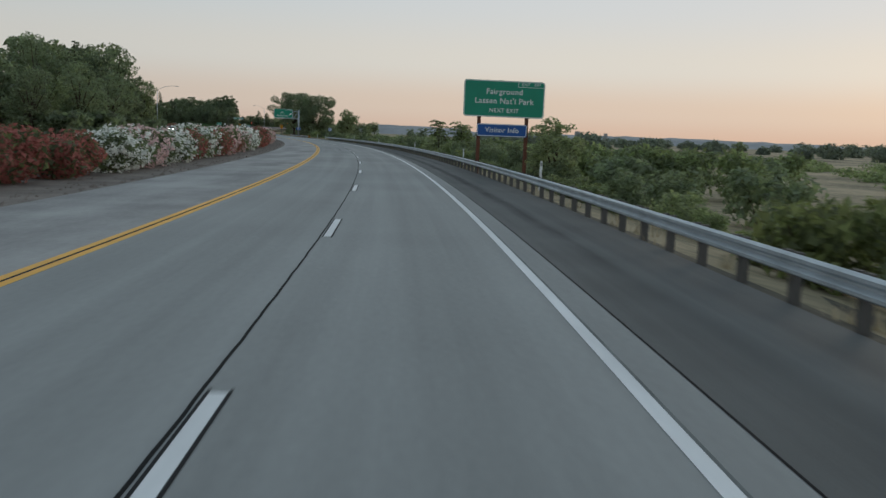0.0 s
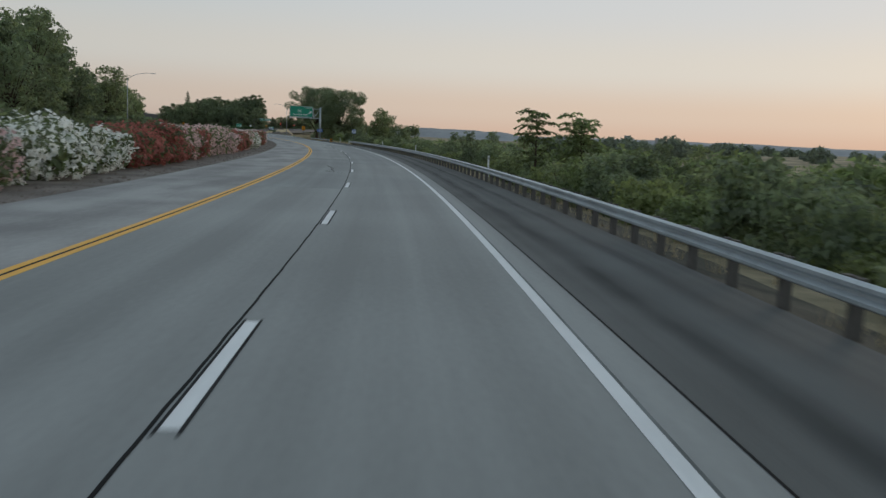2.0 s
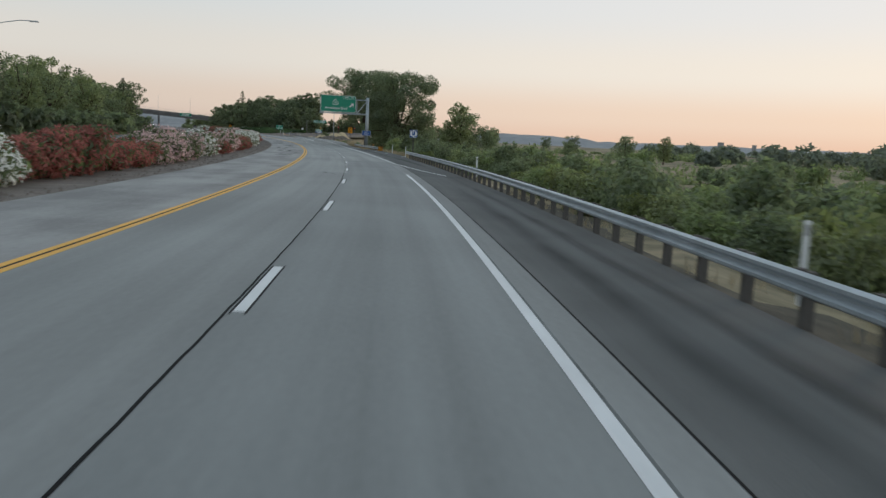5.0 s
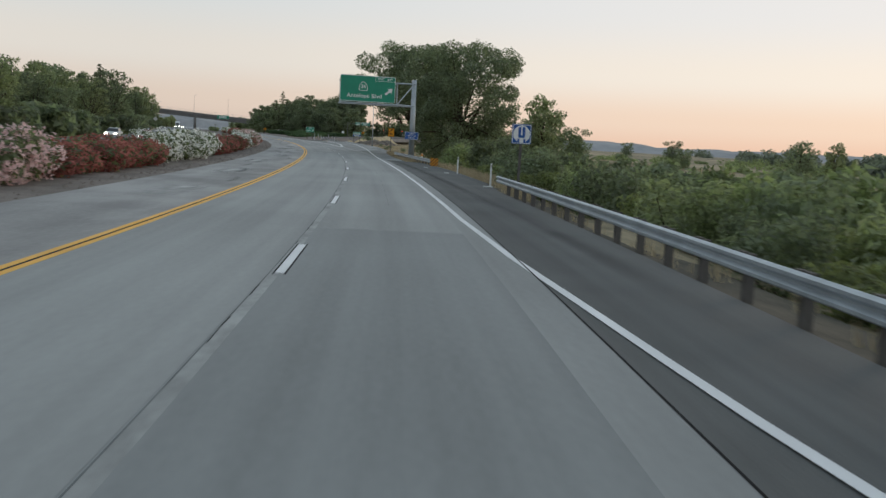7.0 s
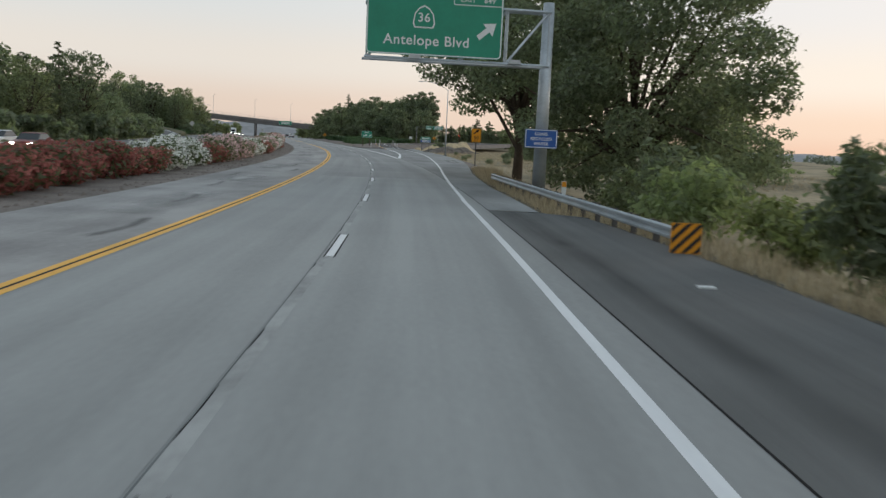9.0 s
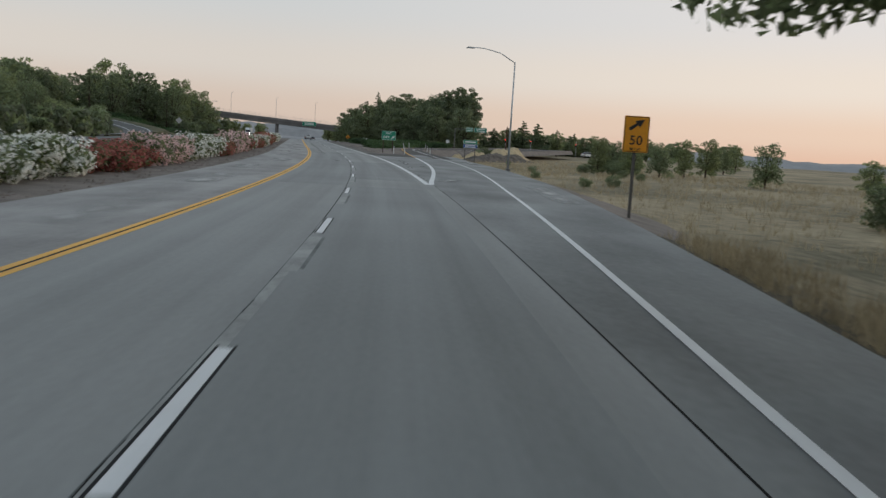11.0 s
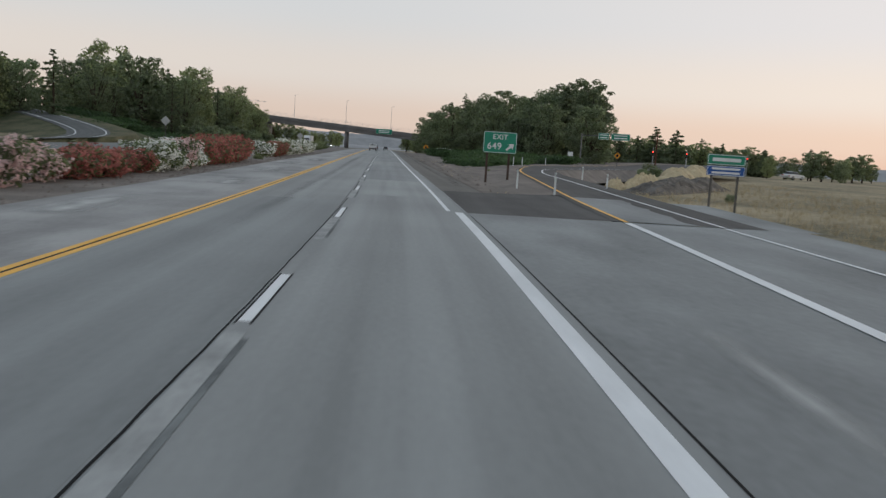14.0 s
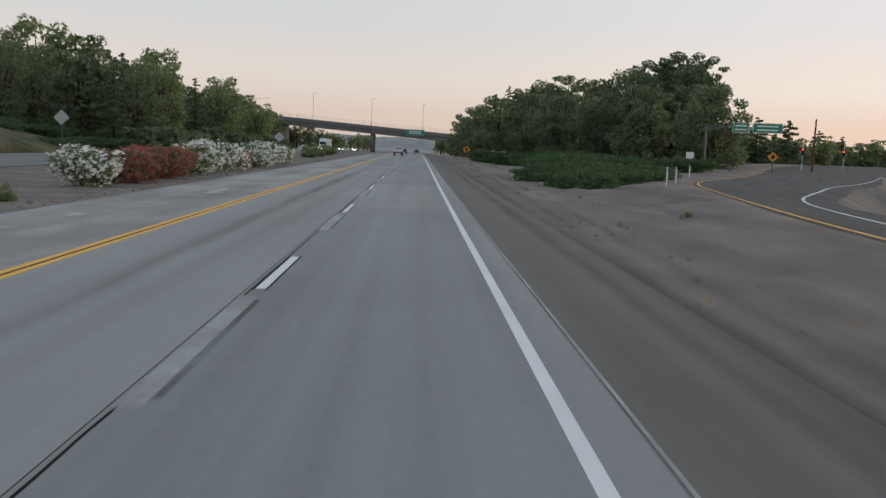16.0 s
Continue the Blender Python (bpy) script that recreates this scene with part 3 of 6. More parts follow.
line_on_road("road_lane_joint", S0, 190.2, wavering, 0.037, SEAL, "black sealed joint between the slabs", step=0.4)
line_on_road("road_lane_joint_worn", 190.2, 328, -1.99, 0.018, SEAL_WORN, "worn faint joint between the slabs", step=1)
line_on_road("road_joint_scuff", 190.2, 328, -1.9, 0.16, DUST_STREAK, "pale ground-off strip beside the joint", z=0.003)
for i in range(30):
    a = 192 + 4.5 * i + (i * 7 % 5) * 0.6
    line_on_road("road_joint_seal", a, a + 0.5 + (i * 3 % 4) * 0.4, wavering, 0.02, SEAL, "short run of black sealant in the joint", step=0.4)
line_on_road("road_lane_joint_far", 328, 560, wavering, 0.03, SEAL, "black sealed joint between the slabs", step=0.4)
line_on_road("road_lane_joint_end", 560, S1, -1.905, 0.03, SEAL, "black sealed joint between the slabs")
line_on_road("road_slab_joint", S0, 416, SLAB_R + 0.01, 0.03, SEAL, "black sealed edge joint")
line_on_road("road_slab_joint_far", 416, S1, SLAB_R - 0.075, 0.022, SEAL_WORN, "worn dusty edge joint")
line_on_road("road_dusty_rim", 416.6, 640, SLAB_R - 0.045, 0.04, DUST_STREAK, "pale broken rim of the slab", z=0.006)
line_on_road("road_edge_shade", S0, 190, 1.935, 0.03, SEAL_WORN, "worn dark edge of the white line", z=0.003)

PHASE, CYCLE = 6.93, 14.63


def dash_at(s, a, b, length, mat, name):
    ob = new(name, ribbon(s - length, s, a, b, 0.005, 4).mesh(name, mat))
    ob.parent = road
    return ob


for i in range(-3, 52):
    far_end = PHASE + i * CYCLE
    near = 0.05 if far_end > 415 else 0.0
    dash_at(far_end, -1.905 + near, -1.755 + near, 3.66, WHITE_PAINT, "lane_dash")
    dash_at(far_end + 0.1, -1.748 + near, -1.718 + near, 3.9, BLACK_PAINT, "dash_shade")
    dash_at(far_end + 0.1, -1.938 + near, -1.908 + near, 3.9, BLACK_PAINT, "dash_shade")


# the older, ground-off dashes show as pale strips with a dark edge behind the new ones
for i in range(22, 44):
    near_end = PHASE + i * CYCLE - 3.66
    dash_at(near_end - 0.6, -1.94, -1.70, 5.2, DUST_STREAK, "old_dash")
    dash_at(near_end - 0.9, -1.69, -1.62, 4.6, SEAL_WORN, "old_dash_edge")


def slab_patch(s0, s1, a, b, mat):
    """A replaced slab, a hair proud of its neighbours."""
    ob = new("slab", ribbon(s0, s1, a, b, 0.0025, 4).mesh("slab", mat))
    ob.parent = road


for s0, s1 in ((120, 215), (310, 345), (352, 384), (440.1, 474), (492, 540)):
    slab_patch(s0, s1, -1.955, 1.74, CONCRETE_DARK)
for a, b, s0, s1 in ((-1.955, 1.74, 215.2, 300), (-5.5, -2.02, 190.2, 300), (-1.86, 1.7, 424.5, 439.9)):
    slab_patch(s0, s1, a, b, CONCRETE_LIGHT)
for s0, s1 in ((90, 130), (345.3, 420)):
    slab_patch(s0, s1, -5.5, -2.02, CONCRETE_DARK)


def seal_run(points, width, name="crack_seal", jitter=0.02, mat=None):
    """A wandering run of black crack sealant on the concrete."""
    rng = np.random.default_rng(int(points[0][0] * 10))
    pts, sh = [], Shape()
    for (s0, u0), (s1, u1) in zip(points[:-1], points[1:]):
        for j in range(6):
            k = j / 6
            pts.append((s0 + (s1 - s0) * k, u0 + (u1 - u0) * k + rng.normal(0, jitter)))
    for s, u in pts:
        w = width * rng.uniform(0.6, 1.3)
        for d in (-w / 2, w / 2):
            sh.v.append(spot(s, u + d, 0.004))
            sh.uv.append((u + d, s))
    sh.f = [(2 * i, 2 * i + 1, 2 * i + 3, 2 * i + 2) for i in range(len(pts) - 1)]
    return tagged(new(name, sh.mesh(name, mat or SEAL)), "black wandering crack sealant on the concrete", "crack seal", "crack seals", "structure")


seal_run([(106.1, -2.91), (108.3, -3.11), (110, -3.05), (111.8, -3.25), (113.4, -3.5), (114.5, -3.4)], 0.07)
seal_run([(105.9, -3.37), (105.0, -3.0), (104.5, -2.6), (104.0, -1.99)], 0.10)
seal_run([(384.3, -2.88), (385.2, -3.0), (386.3, -3.27), (387.5, -3.3), (388.8, -3.75)], 0.12)
seal_run([(370.3, 1.18), (370.4, 1.28), (370.5, 1.4)], 0.12, "tar_spot")
seal_run([(382.1, -0.80), (382.25, -0.72), (382.3, -0.66)], 0.10, "tar_spot")
seal_run([(222, 0.02), (232, 0.0), (243, 0.02), (252, 0.0)], 0.008, jitter=0.004, mat=SEAL_WORN)
seal_run([(351, -0.35), (356, -0.33), (360, -0.33)], 0.009, jitter=0.004, mat=SEAL_WORN)
seal_run([(190.3, -3.29), (189.3, -2.97), (188.5, -2.62), (188.0, -2.42)], 0.09)


def smear(points, width, mat, label, seed, z=0.005, name="road_stain"):
    """A run of stain or dust along the pavement."""
    line = curve_of(points)
    s0, s1 = points[0][0], points[-1][0]
    sh, n = Shape(), max(4, int((s1 - s0) / 2.5))
    for i in range(n + 1):
        q = s0 + (s1 - s0) * i / n
        for k in (0.0, 1.0):
            sh.v.append(spot(q, line(q) + (k - 0.5) * width + 0.05 * math.sin(q * 0.7 + seed), z))
            sh.uv.append((k, i / n))
    sh.f = [(2 * i, 2 * i + 1, 2 * i + 3, 2 * i + 2) for i in range(n)]
    return tagged(new(name, sh.mesh(name, mat)), label, "stain", "", "structure")


smear([(0, 3.6), (40, 3.4), (66, 3.37), (97, 3.15), (130, 3.3), (186, 3.6)], 0.7, STAIN, "dark tyre streak on the shoulder", 1, 0.003)
smear([(60, 4.5), (110, 4.2), (150, 4.4), (186, 4.3)], 0.5, STAIN, "dark tyre streak on the shoulder", 2, 0.0)
smear([(205, 4.6), (225, 4.0), (245, 3.6), (270, 3.3), (283, 3.2)], 0.8, STAIN, "dark tyre streak on the shoulder", 3, 0.004)
smear([(374.5, 2.9), (376.2, 3.05), (378, 3.2)], 0.5, PALE_MARK, "pale scuffed streak in the gore", 5)
smear([(383, 3.35), (388, 3.6), (394, 3.9), (401, 4.1)], 0.6, PALE_MARK, "pale scuffed streak in the gore", 6)
smear([(380, 5.0), (381.5, 5.1), (383, 5.15)], 1.6, PALE_MARK, "pale scuffed patch on the exit lane", 7)
smear([(354, 3.4), (355.5, 3.8), (357.5, 4.2)], 1.5, PALE_MARK, "pale scuffed patch on the exit lane", 8)
smear([(395, 12.0), (400, 12.5), (409, 13.2)], 1.5, PALE_MARK, "pale dusty patch on the ramp shoulder", 9, 0.0)
smear([(340, 7.6), (346, 8.0), (356, 9.0)], 1.5, PALE_MARK, "pale dusty patch on the ramp shoulder", 10, 0.0)
for i in range(16):
    s = 222 + 17.0 * i
    smear([(s, -7.6 - 0.5 * (i % 3)), (s + 2, -7.8 - 0.5 * (i % 3)), (s + 7 + i % 4, -7.7 - 0.5 * (i % 3))], 1.8, PALE_MARK, "pale dusty patch on the median shoulder", 30 + i, 0.006)
for i in range(10):
    s, u = 232 + 9.0 * i, -6.9 - 0.8 * (i % 4)
    smear([(s, u), (s + 2, u + 0.2), (s + 4.5, u)], 0.4, STAIN, "dark stain on the median shoulder", 160 + i, 0.008)
smear([(405, -4.1), (430, -4.15), (455, -4.0), (480, -4.1), (520, -4.1)], 0.7, TRACK, "faint dark wheel track on the passing lane", 60)
smear([(432, 3.5), (450, 4.4), (480, 5.6), (520, 6.4), (560, 6.4)], 0.8, DIRT_TRACK, "dark tyre track in the dirt", 61, 0.0)
smear([(434, 5.0), (455, 5.6), (485, 6.8), (525, 7.6)], 0.6, DIRT_TRACK, "dark tyre track in the dirt", 62, -0.02)
smear([(436, 3.9), (470, 3.9), (520, 4.0), (600, 4.0)], 0.6, DIRT_TRACK, "dark tyre track on the dusty shoulder", 63, 0.0)

# ---------------------------------------------------------------- guardrails
W_BEAM = [(-0.02, 0.44), (-0.10, 0.48), (-0.10, 0.53), (-0.03, 0.58), (-0.03, 0.62), (-0.10, 0.67), (-0.10, 0.72), (-0.02, 0.76), (-0.015, 0.75), (-0.09, 0.715), (-0.09, 0.675), (-0.02, 0.625), (-0.02, 0.575), (-0.09, 0.525), (-0.09, 0.485), (-0.015, 0.45), (-0.02, 0.44)]
guard_post = Shape().box((0.16, 0, 0.18), (0.15, 0.15, 1.1)).mesh("post", POST_WOOD)
guard_block = Shape().box((0.02, 0, 0.60), (0.12, 0.15, 0.34)).mesh("block", POST_WOOD)


def guardrail(s0, s1, line, label, low=-0.03):
    g = thing("guardrail", Matrix.Identity(4), label, "guardrail", "guardrails beside the road")
    n = int((s1 - s0) / 3.81)
    for i in range(n):
        a, b = s0 + (s1 - s0) * i / n, s0 + (s1 - s0) * (i + 1) / n
        part("rail", Shape().sweep(W_BEAM, [(s, line(s) - 0.05, low) for s in (a - 0.02, (a + b) / 2, b + 0.02)]), STEEL, g)
        for s in (a, (a + b) / 2):
            for nm, me in (("post", guard_post), ("block", guard_block)):
                ob = new(nm, me)
                ob.parent = g
                ob.matrix_world = stand(s, line(s), low)
    # rounded end
    part("end_piece", Shape().sweep([(a, h) for a, h in W_BEAM[:8]], [(s1, line(s1) - 0.05, low), (s1 + 0.4, line(s1) + 0.05, low), (s1 + 0.6, line(s1) + 0.3, low)]), STEEL, g)
    return g


guardrail(-30, 234.5, RAIL, "long galvanised steel guardrail on dark wooden posts")
RAIL2 = curve_of([(268, 6.1), (281, 5.65), (291, 5.4), (303, 5.3)])
guardrail(270.5, 301, RAIL2, "short galvanised guardrail with wooden posts and marker", -0.27)


# ---------------------------------------------------------------- signs
def words(parent, text, x, z, size, mat, y=-0.03, name="lettering", squeeze=1.0):
    """Raised lettering on a sign, read from in front of it."""
    cu = bpy.data.curves.new("text", "FONT")
    cu.body, cu.size, cu.align_x, cu.align_y, cu.extrude = text, size, "CENTER", "CENTER", 0.002
    cu.space_character = 1.08
    cu.offset = size * 0.012
    tmp = bpy.data.objects.new("text", cu)
    scene.collection.objects.link(tmp)
    me = bpy.data.meshes.new_from_object(tmp.evaluated_get(bpy.context.evaluated_depsgraph_get()))
    bpy.data.objects.remove(tmp)
    me.materials.clear()
    me.materials.append(mat)
    me.name = name
    me.transform(Matrix.Translation((x, y, z)) @ Matrix.Rotation(radians(90), 4, "X") @ Matrix.Diagonal((squeeze, 1, 1, 1)))
    ob = new(name, me)
    ob.parent = parent
    return ob


def rounded(x0, z0, x1, z1, r, n=4):
    out = []
    for cx, cz, a0 in ((x1 - r, z0 + r, -90), (x1 - r, z1 - r, 0), (x0 + r, z1 - r, 90), (x0 + r, z0 + r, 180)):
        out += [(cx + r * math.cos(radians(a0 + 90 * i / n)), cz + r * math.sin(radians(a0 + 90 * i / n))) for i in range(n + 1)]
    return out


def frame_ring(x0, z0, x1, z1, r, w, y0, y1, n=4):
    """A thin border round a sign."""
    a, b = rounded(x0, z0, x1, z1, r, n), rounded(x0 + w, z0 + w, x1 - w, z1 - w, max(0.005, r - w), n)
    sh, c = Shape(), len(a)
    for y in (y0, y1):
        sh.v += [Vector((x, y, z)) for x, z in a] + [Vector((x, y, z)) for x, z in b]
    for i in range(c):
        j = (i + 1) % c
        sh.f += [(i, j, c + j, c + i), (2 * c + j, 2 * c + i, 3 * c + i, 3 * c + j), (j, i, 2 * c + i, 2 * c + j), (c + i, c + j, 3 * c + j, 3 * c + i)]
    return sh


def panel(parent, x0, z0, x1, z1, mat, border=SIGN_WHITE, r=0.12, w=0.035, y=0.0, name="panel", label=""):
    p = part(name, Shape().slab(rounded(x0, z0, x1, z1, r), y - 0.02, y + 0.02), mat, parent, label)
    if border:
        part("border", frame_ring(x0 + 0.02, z0 + 0.02, x1 - 0.02, z1 - 0.02, r, w, y - 0.025, y - 0.021), border, p)
    return p


def arrow(parent, x, z, size, mat, turn=45, y=-0.03):
    pts = [(-0.12, -0.55), (0.12, -0.55), (0.12, 0.05), (0.36, 0.05), (0, 0.55), (-0.36, 0.05), (-0.12, 0.05)]
    a = radians(-turn)
    out = [(x + size * (px * math.cos(a) - pz * math.sin(a)), z + size * (px * math.sin(a) + pz * math.cos(a))) for px, pz in pts]
    return part("arrow", Shape().slab(out, y - 0.003, y + 0.003), mat, parent)


def post(parent, x, z0, z1, size, mat, y=0.09, name="post"):
    return part(name, Shape().box((x, y, (z0 + z1) / 2), (size, size, z1 - z0)), mat, parent)


# guide sign by the guardrail
fs = thing("guide_sign", stand(56.3, 7.55, -0.6, 1), "large green park exit sign above a blue panel on rusty posts", "road sign")
p = panel(fs, -2.72, 4.2, 2.72, 6.6, GREEN, w=0.05, r=0.2)
words(p, "Fairground", 0, 5.86, 0.52, SIGN_WHITE)
words(p, "Lassen Nat'l Park", 0, 5.25, 0.52, SIGN_WHITE)
words(p, "NEXT EXIT", 0, 4.63, 0.38, SIGN_WHITE)
part("exit_tab", frame_ring(0.9, 6.2, 2.68, 6.57, 0.05, 0.03, -0.026, -0.021), SIGN_WHITE, p)
words(p, "EXIT", 1.42, 6.39, 0.26, SIGN_WHITE)
words(p, "649", 2.2, 6.39, 0.26, SIGN_WHITE)
p = panel(fs, -1.76, 2.92, 1.62, 3.75, BLUE, w=0.04, r=0.1, name="blue_panel", label="blue panel with white letters")
words(p, "Visitor Info", -0.07, 3.34, 0.46, SIGN_WHITE)
for x in (-1.62, 1.6):
    post(fs, x, 0, 4.5, 0.22, RUST, 0.14)

# cantilever sign over the shoulder
os_ = thing("cantilever_sign", stand(289.5, 6.6, -0.3, 2), "green overhead exit sign on a galvanised cantilever mast", "road sign")
part("mast", Shape().tube([(-0.6, 0.5, 0), (-0.6, 0.5, 9.0)], [0.32, 0.26], 14), STEEL, os_, smooth=True)
for z in (6.15, 8.55):
    for y in (0.25, 0.75):
        part("chord", Shape().tube([(-0.5, y, z), (-8.9, y, z)], 0.075, 8), STEEL, os_)
for i, x in enumerate((-0.6, -2.5, -4.6, -6.6, -8.8)):
    for y in (0.25, 0.75):
        part("strut", Shape().tube([(x, y, 6.15), (x, y, 8.55)], 0.045, 6), STEEL, os_)
        if i:
            part("brace", Shape().tube([(x, y, 6.15), ((-0.6, -2.5, -4.6, -6.6)[i - 1], y, 8.55)], 0.045, 6), STEEL, os_)
p = panel(os_, -8.85, 6.3, -2.75, 9.15, GREEN, w=0.05, r=0.2, y=0.1)
words(p, "Antelope Blvd", -6.15, 6.95, 0.62, SIGN_WHITE, y=0.07)
words(p, "36", -6.3, 7.95, 0.55, SIGN_WHITE, y=0.07)
shield = [(-6.3 + x * 0.5, 7.95 + z * 0.55) for x, z in ((-0.85, -0.8), (0.85, -0.8), (1.0, -0.45), (0.85, 0.35), (0.45, 0.8), (0, 1.0), (-0.45, 0.8), (-0.85, 0.35), (-1.0, -0.45))]
sh = Shape()
n = len(shield)
for k in (1.0, 0.88):
    for y in (0.072, 0.078):
        sh.v += [Vector((-6.3 + (x + 6.3) * k, y, 7.95 + (z - 7.95) * k)) for x, z in shield]
for i in range(n):
    j = (i + 1) % n
    sh.f += [(i, j, 2 * n + j, 2 * n + i), (n + j, n + i, 3 * n + i, 3 * n + j), (j, i, n + i, n + j), (2 * n + i, 2 * n + j, 3 * n + j, 3 * n + i)]
part("route_shield", sh, SIGN_WHITE, p)
arrow(p, -3.45, 7.55, 0.95, SIGN_WHITE, 50, 0.07)
part("exit_tab", frame_ring(-5.0, 8.6, -2.8, 9.1, 0.06, 0.035, 0.072, 0.078), SIGN_WHITE, p)
words(p, "EXIT", -4.35, 8.85, 0.32, SIGN_WHITE, y=0.07)
words(p, "649", -3.38, 8.85, 0.32, SIGN_WHITE, y=0.07)
part("walkway", Shape().box((-5.0, -0.35, 6.0), (8.0, 0.6, 0.06)), STEEL, os_)
for x in (-6.7, -2.3):
    part("sign_light", Shape().box((x, -0.9, 6.15), (0.55, 0.3, 0.18), taper=0.8), SIGN_BACK, os_, "grey sign light fixture")

rw = thing("information_sign", stand(289.3, 5.85, -0.3, 2), "small blue recycled water sign strapped to the mast", "road sign")
p = panel(rw, -0.75, 2.45, 0.75, 3.3, BLUE, w=0.03, r=0.06)
for i, tx in enumerate(("USING", "RECYCLED", "WATER")):
    words(p, tx, 0, 3.08 - 0.22 * i, 0.19, SIGN_WHITE)
for z in (2.65, 3.1):
    part("bracket", Shape().box((0.3, 0.22, z), (0.7, 0.4, 0.06)), STEEL, rw)

inf = thing("symbol_sign", stand(230.6, 5.72, -0.6, 2), "square blue sign with a white round symbol", "road sign")
p = panel(inf, -0.42, 2.88, 0.42, 3.72, BLUE, w=0.025, r=0.06)
part("symbol", Shape().slab([(0.37 * math.cos(a / 12 * math.tau), 3.3 + 0.37 * math.sin(a / 12 * math.tau)) for a in range(12)], -0.028, -0.022), SIGN_WHITE, p, "white round symbol")
part("symbol_bar", Shape().slab(rounded(-0.15, 3.14, 0.15, 3.6, 0.05), -0.034, -0.029), BLUE, p)
for x in (-0.13, 0.13):
    part("symbol_leg", Shape().box((x, -0.031, 3.02), (0.09, 0.005, 0.16)), BLUE, p)
part("symbol_stroke", Shape().box((0, -0.036, 3.42), (0.06, 0.004, 0.34)), SIGN_WHITE, p)
post(inf, 0, 0, 2.9, 0.1, POST_WOOD, 0.07)

sp = thing("advisory_sign", stand(338.0, 9.3, -0.4, 0), "amber ramp speed sign with black numerals on a post", "road sign")
p = panel(sp, -0.5, 2.7, 0.5, 4.1, AMBER, SIGN_BLACK, r=0.06, w=0.025)
words(p, "50", 0, 3.15, 0.5, SIGN_BLACK)
words(p, "M.P.H.", 0, 2.82, 0.16, SIGN_BLACK)
part("ramp_symbol", Shape().slab([(-0.3, 3.55), (-0.2, 3.55), (0.05, 3.75), (0.12, 3.66), (0.3, 3.98), (-0.08, 3.91), (-0.02, 3.83), (-0.3, 3.65)], -0.028, -0.022), SIGN_BLACK, p)
post(sp, 0, 0, 2.9, 0.1, POST_WOOD, 0.07)

ex = thing("gore_sign", stand(448.4, 7.6, -0.08, 2), "green exit number sign on two brown wooden posts", "road sign")
p = panel(ex, -1.2, 2.12, 1.2, 3.62, GREEN, w=0.035, r=0.12)
words(p, "EXIT", 0.0, 3.24, 0.5, SIGN_WHITE)
words(p, "649", -0.40, 2.58, 0.66, SIGN_WHITE)
arrow(p, 0.74, 2.58, 0.66, SIGN_WHITE, 50)
for x in (-0.86, 0.72):
    post(ex, x, -0.2, 2.4, 0.14, POST_BROWN, 0.1)

mk = thing("object_marker", stand(269.8, 5.95, -0.2), "orange and black striped marker at the guardrail's end", "road sign")
p = panel(mk, -0.35, 0.15, 0.35, 0.85, AMBER, None, r=0.03, y=-0.12)
for i in range(-2, 3):
    c = i * 0.28
    quad = [(-0.34, c - 0.34 + 0.5 + 0.06), (-0.34, c - 0.34 + 0.5 - 0.07), (0.34, c + 0.34 + 0.5 - 0.07), (0.34, c + 0.34 + 0.5 + 0.06)]
    lo, hi = 0.16, 0.84
    cl = []
    for j in range(4):                       # clip the stripe to the panel
        (x0, z0), (x1, z1) = quad[j], quad[(j + 1) % 4]
        for k in range(9):
            cl.append((x0 + (x1 - x0) * k / 9, min(hi, max(lo, z0 + (z1 - z0) * k / 9))))
    part("stripe", Shape().slab(cl, -0.146, -0.142), SIGN_BLACK, p)
post(mk, 0.0, 0, 0.5, 0.1, POST_WOOD, 0.0)


def diamond(s, u, z, half, mat, label, turn=0, base=-0.3, symbol=None):
    d = thing("warning_sign", stand(s, u, base, turn), label, "road sign")
    z -= base
    q = part("panel", Shape().slab([(0, z - half), (half, z), (0, z + half), (-half, z)], -0.015, 0.015), mat, d)
    if symbol:
        part("symbol", Shape().slab([(-0.08 * half * 4, z - 0.3 * half * 1.4), (0.05 * half * 4, z - 0.3 * half * 1.4), (0.1 * half * 4, z + 0.1 * half), (0, z + 0.5 * half), (-0.1 * half * 4, z + 0.1 * half)], -0.022, -0.017), symbol, q)
    post(d, 0, 0, z, 0.1, POST_WOOD, 0.07)
    return d


diamond(642, 11.9, 1.9, 0.85, AMBER, "amber diamond warning sign with a black symbol", symbol=SIGN_BLACK)
diamond(538, -38.2, 3.7, 0.85, SIGN_BACK, "grey back of a diamond sign beside the opposite lanes")
diamond(546, -16.0, 2.6, 0.62, SIGN_BACK, "grey back of a diamond sign among the oleanders")
diamond(545, 43.1, 2.66, 0.62, AMBER, "amber diamond sign beside the ramp", -25, symbol=SIGN_BLACK)

rg = thing("ramp_gantry", stand(556, 41.7, 0.4, -18), "green ramp destination signs on a steel mast arm", "road sign")
part("mast", Shape().tube([(-3.0, 0, -0.3), (-3.0, 0, 6.3)], [0.14, 0.11], 10), STEEL_DULL, rg)
part("arm", Shape().tube([(-3.0, 0, 6.0), (6.6, 0, 6.0)], 0.07, 8), STEEL_DULL, rg)
for x0, x1 in ((0.3, 2.4), (2.8, 6.5)):
    p = panel(rg, x0, 5.3, x1, 6.6, GREEN, w=0.06, y=-0.2)
    for i, zz in enumerate((6.2, 5.7)):
        part("text_bar", Shape().box(((x0 + x1) / 2, -0.225, zz), ((x1 - x0) * 0.7, 0.006, 0.2)), SIGN_WHITE, p)

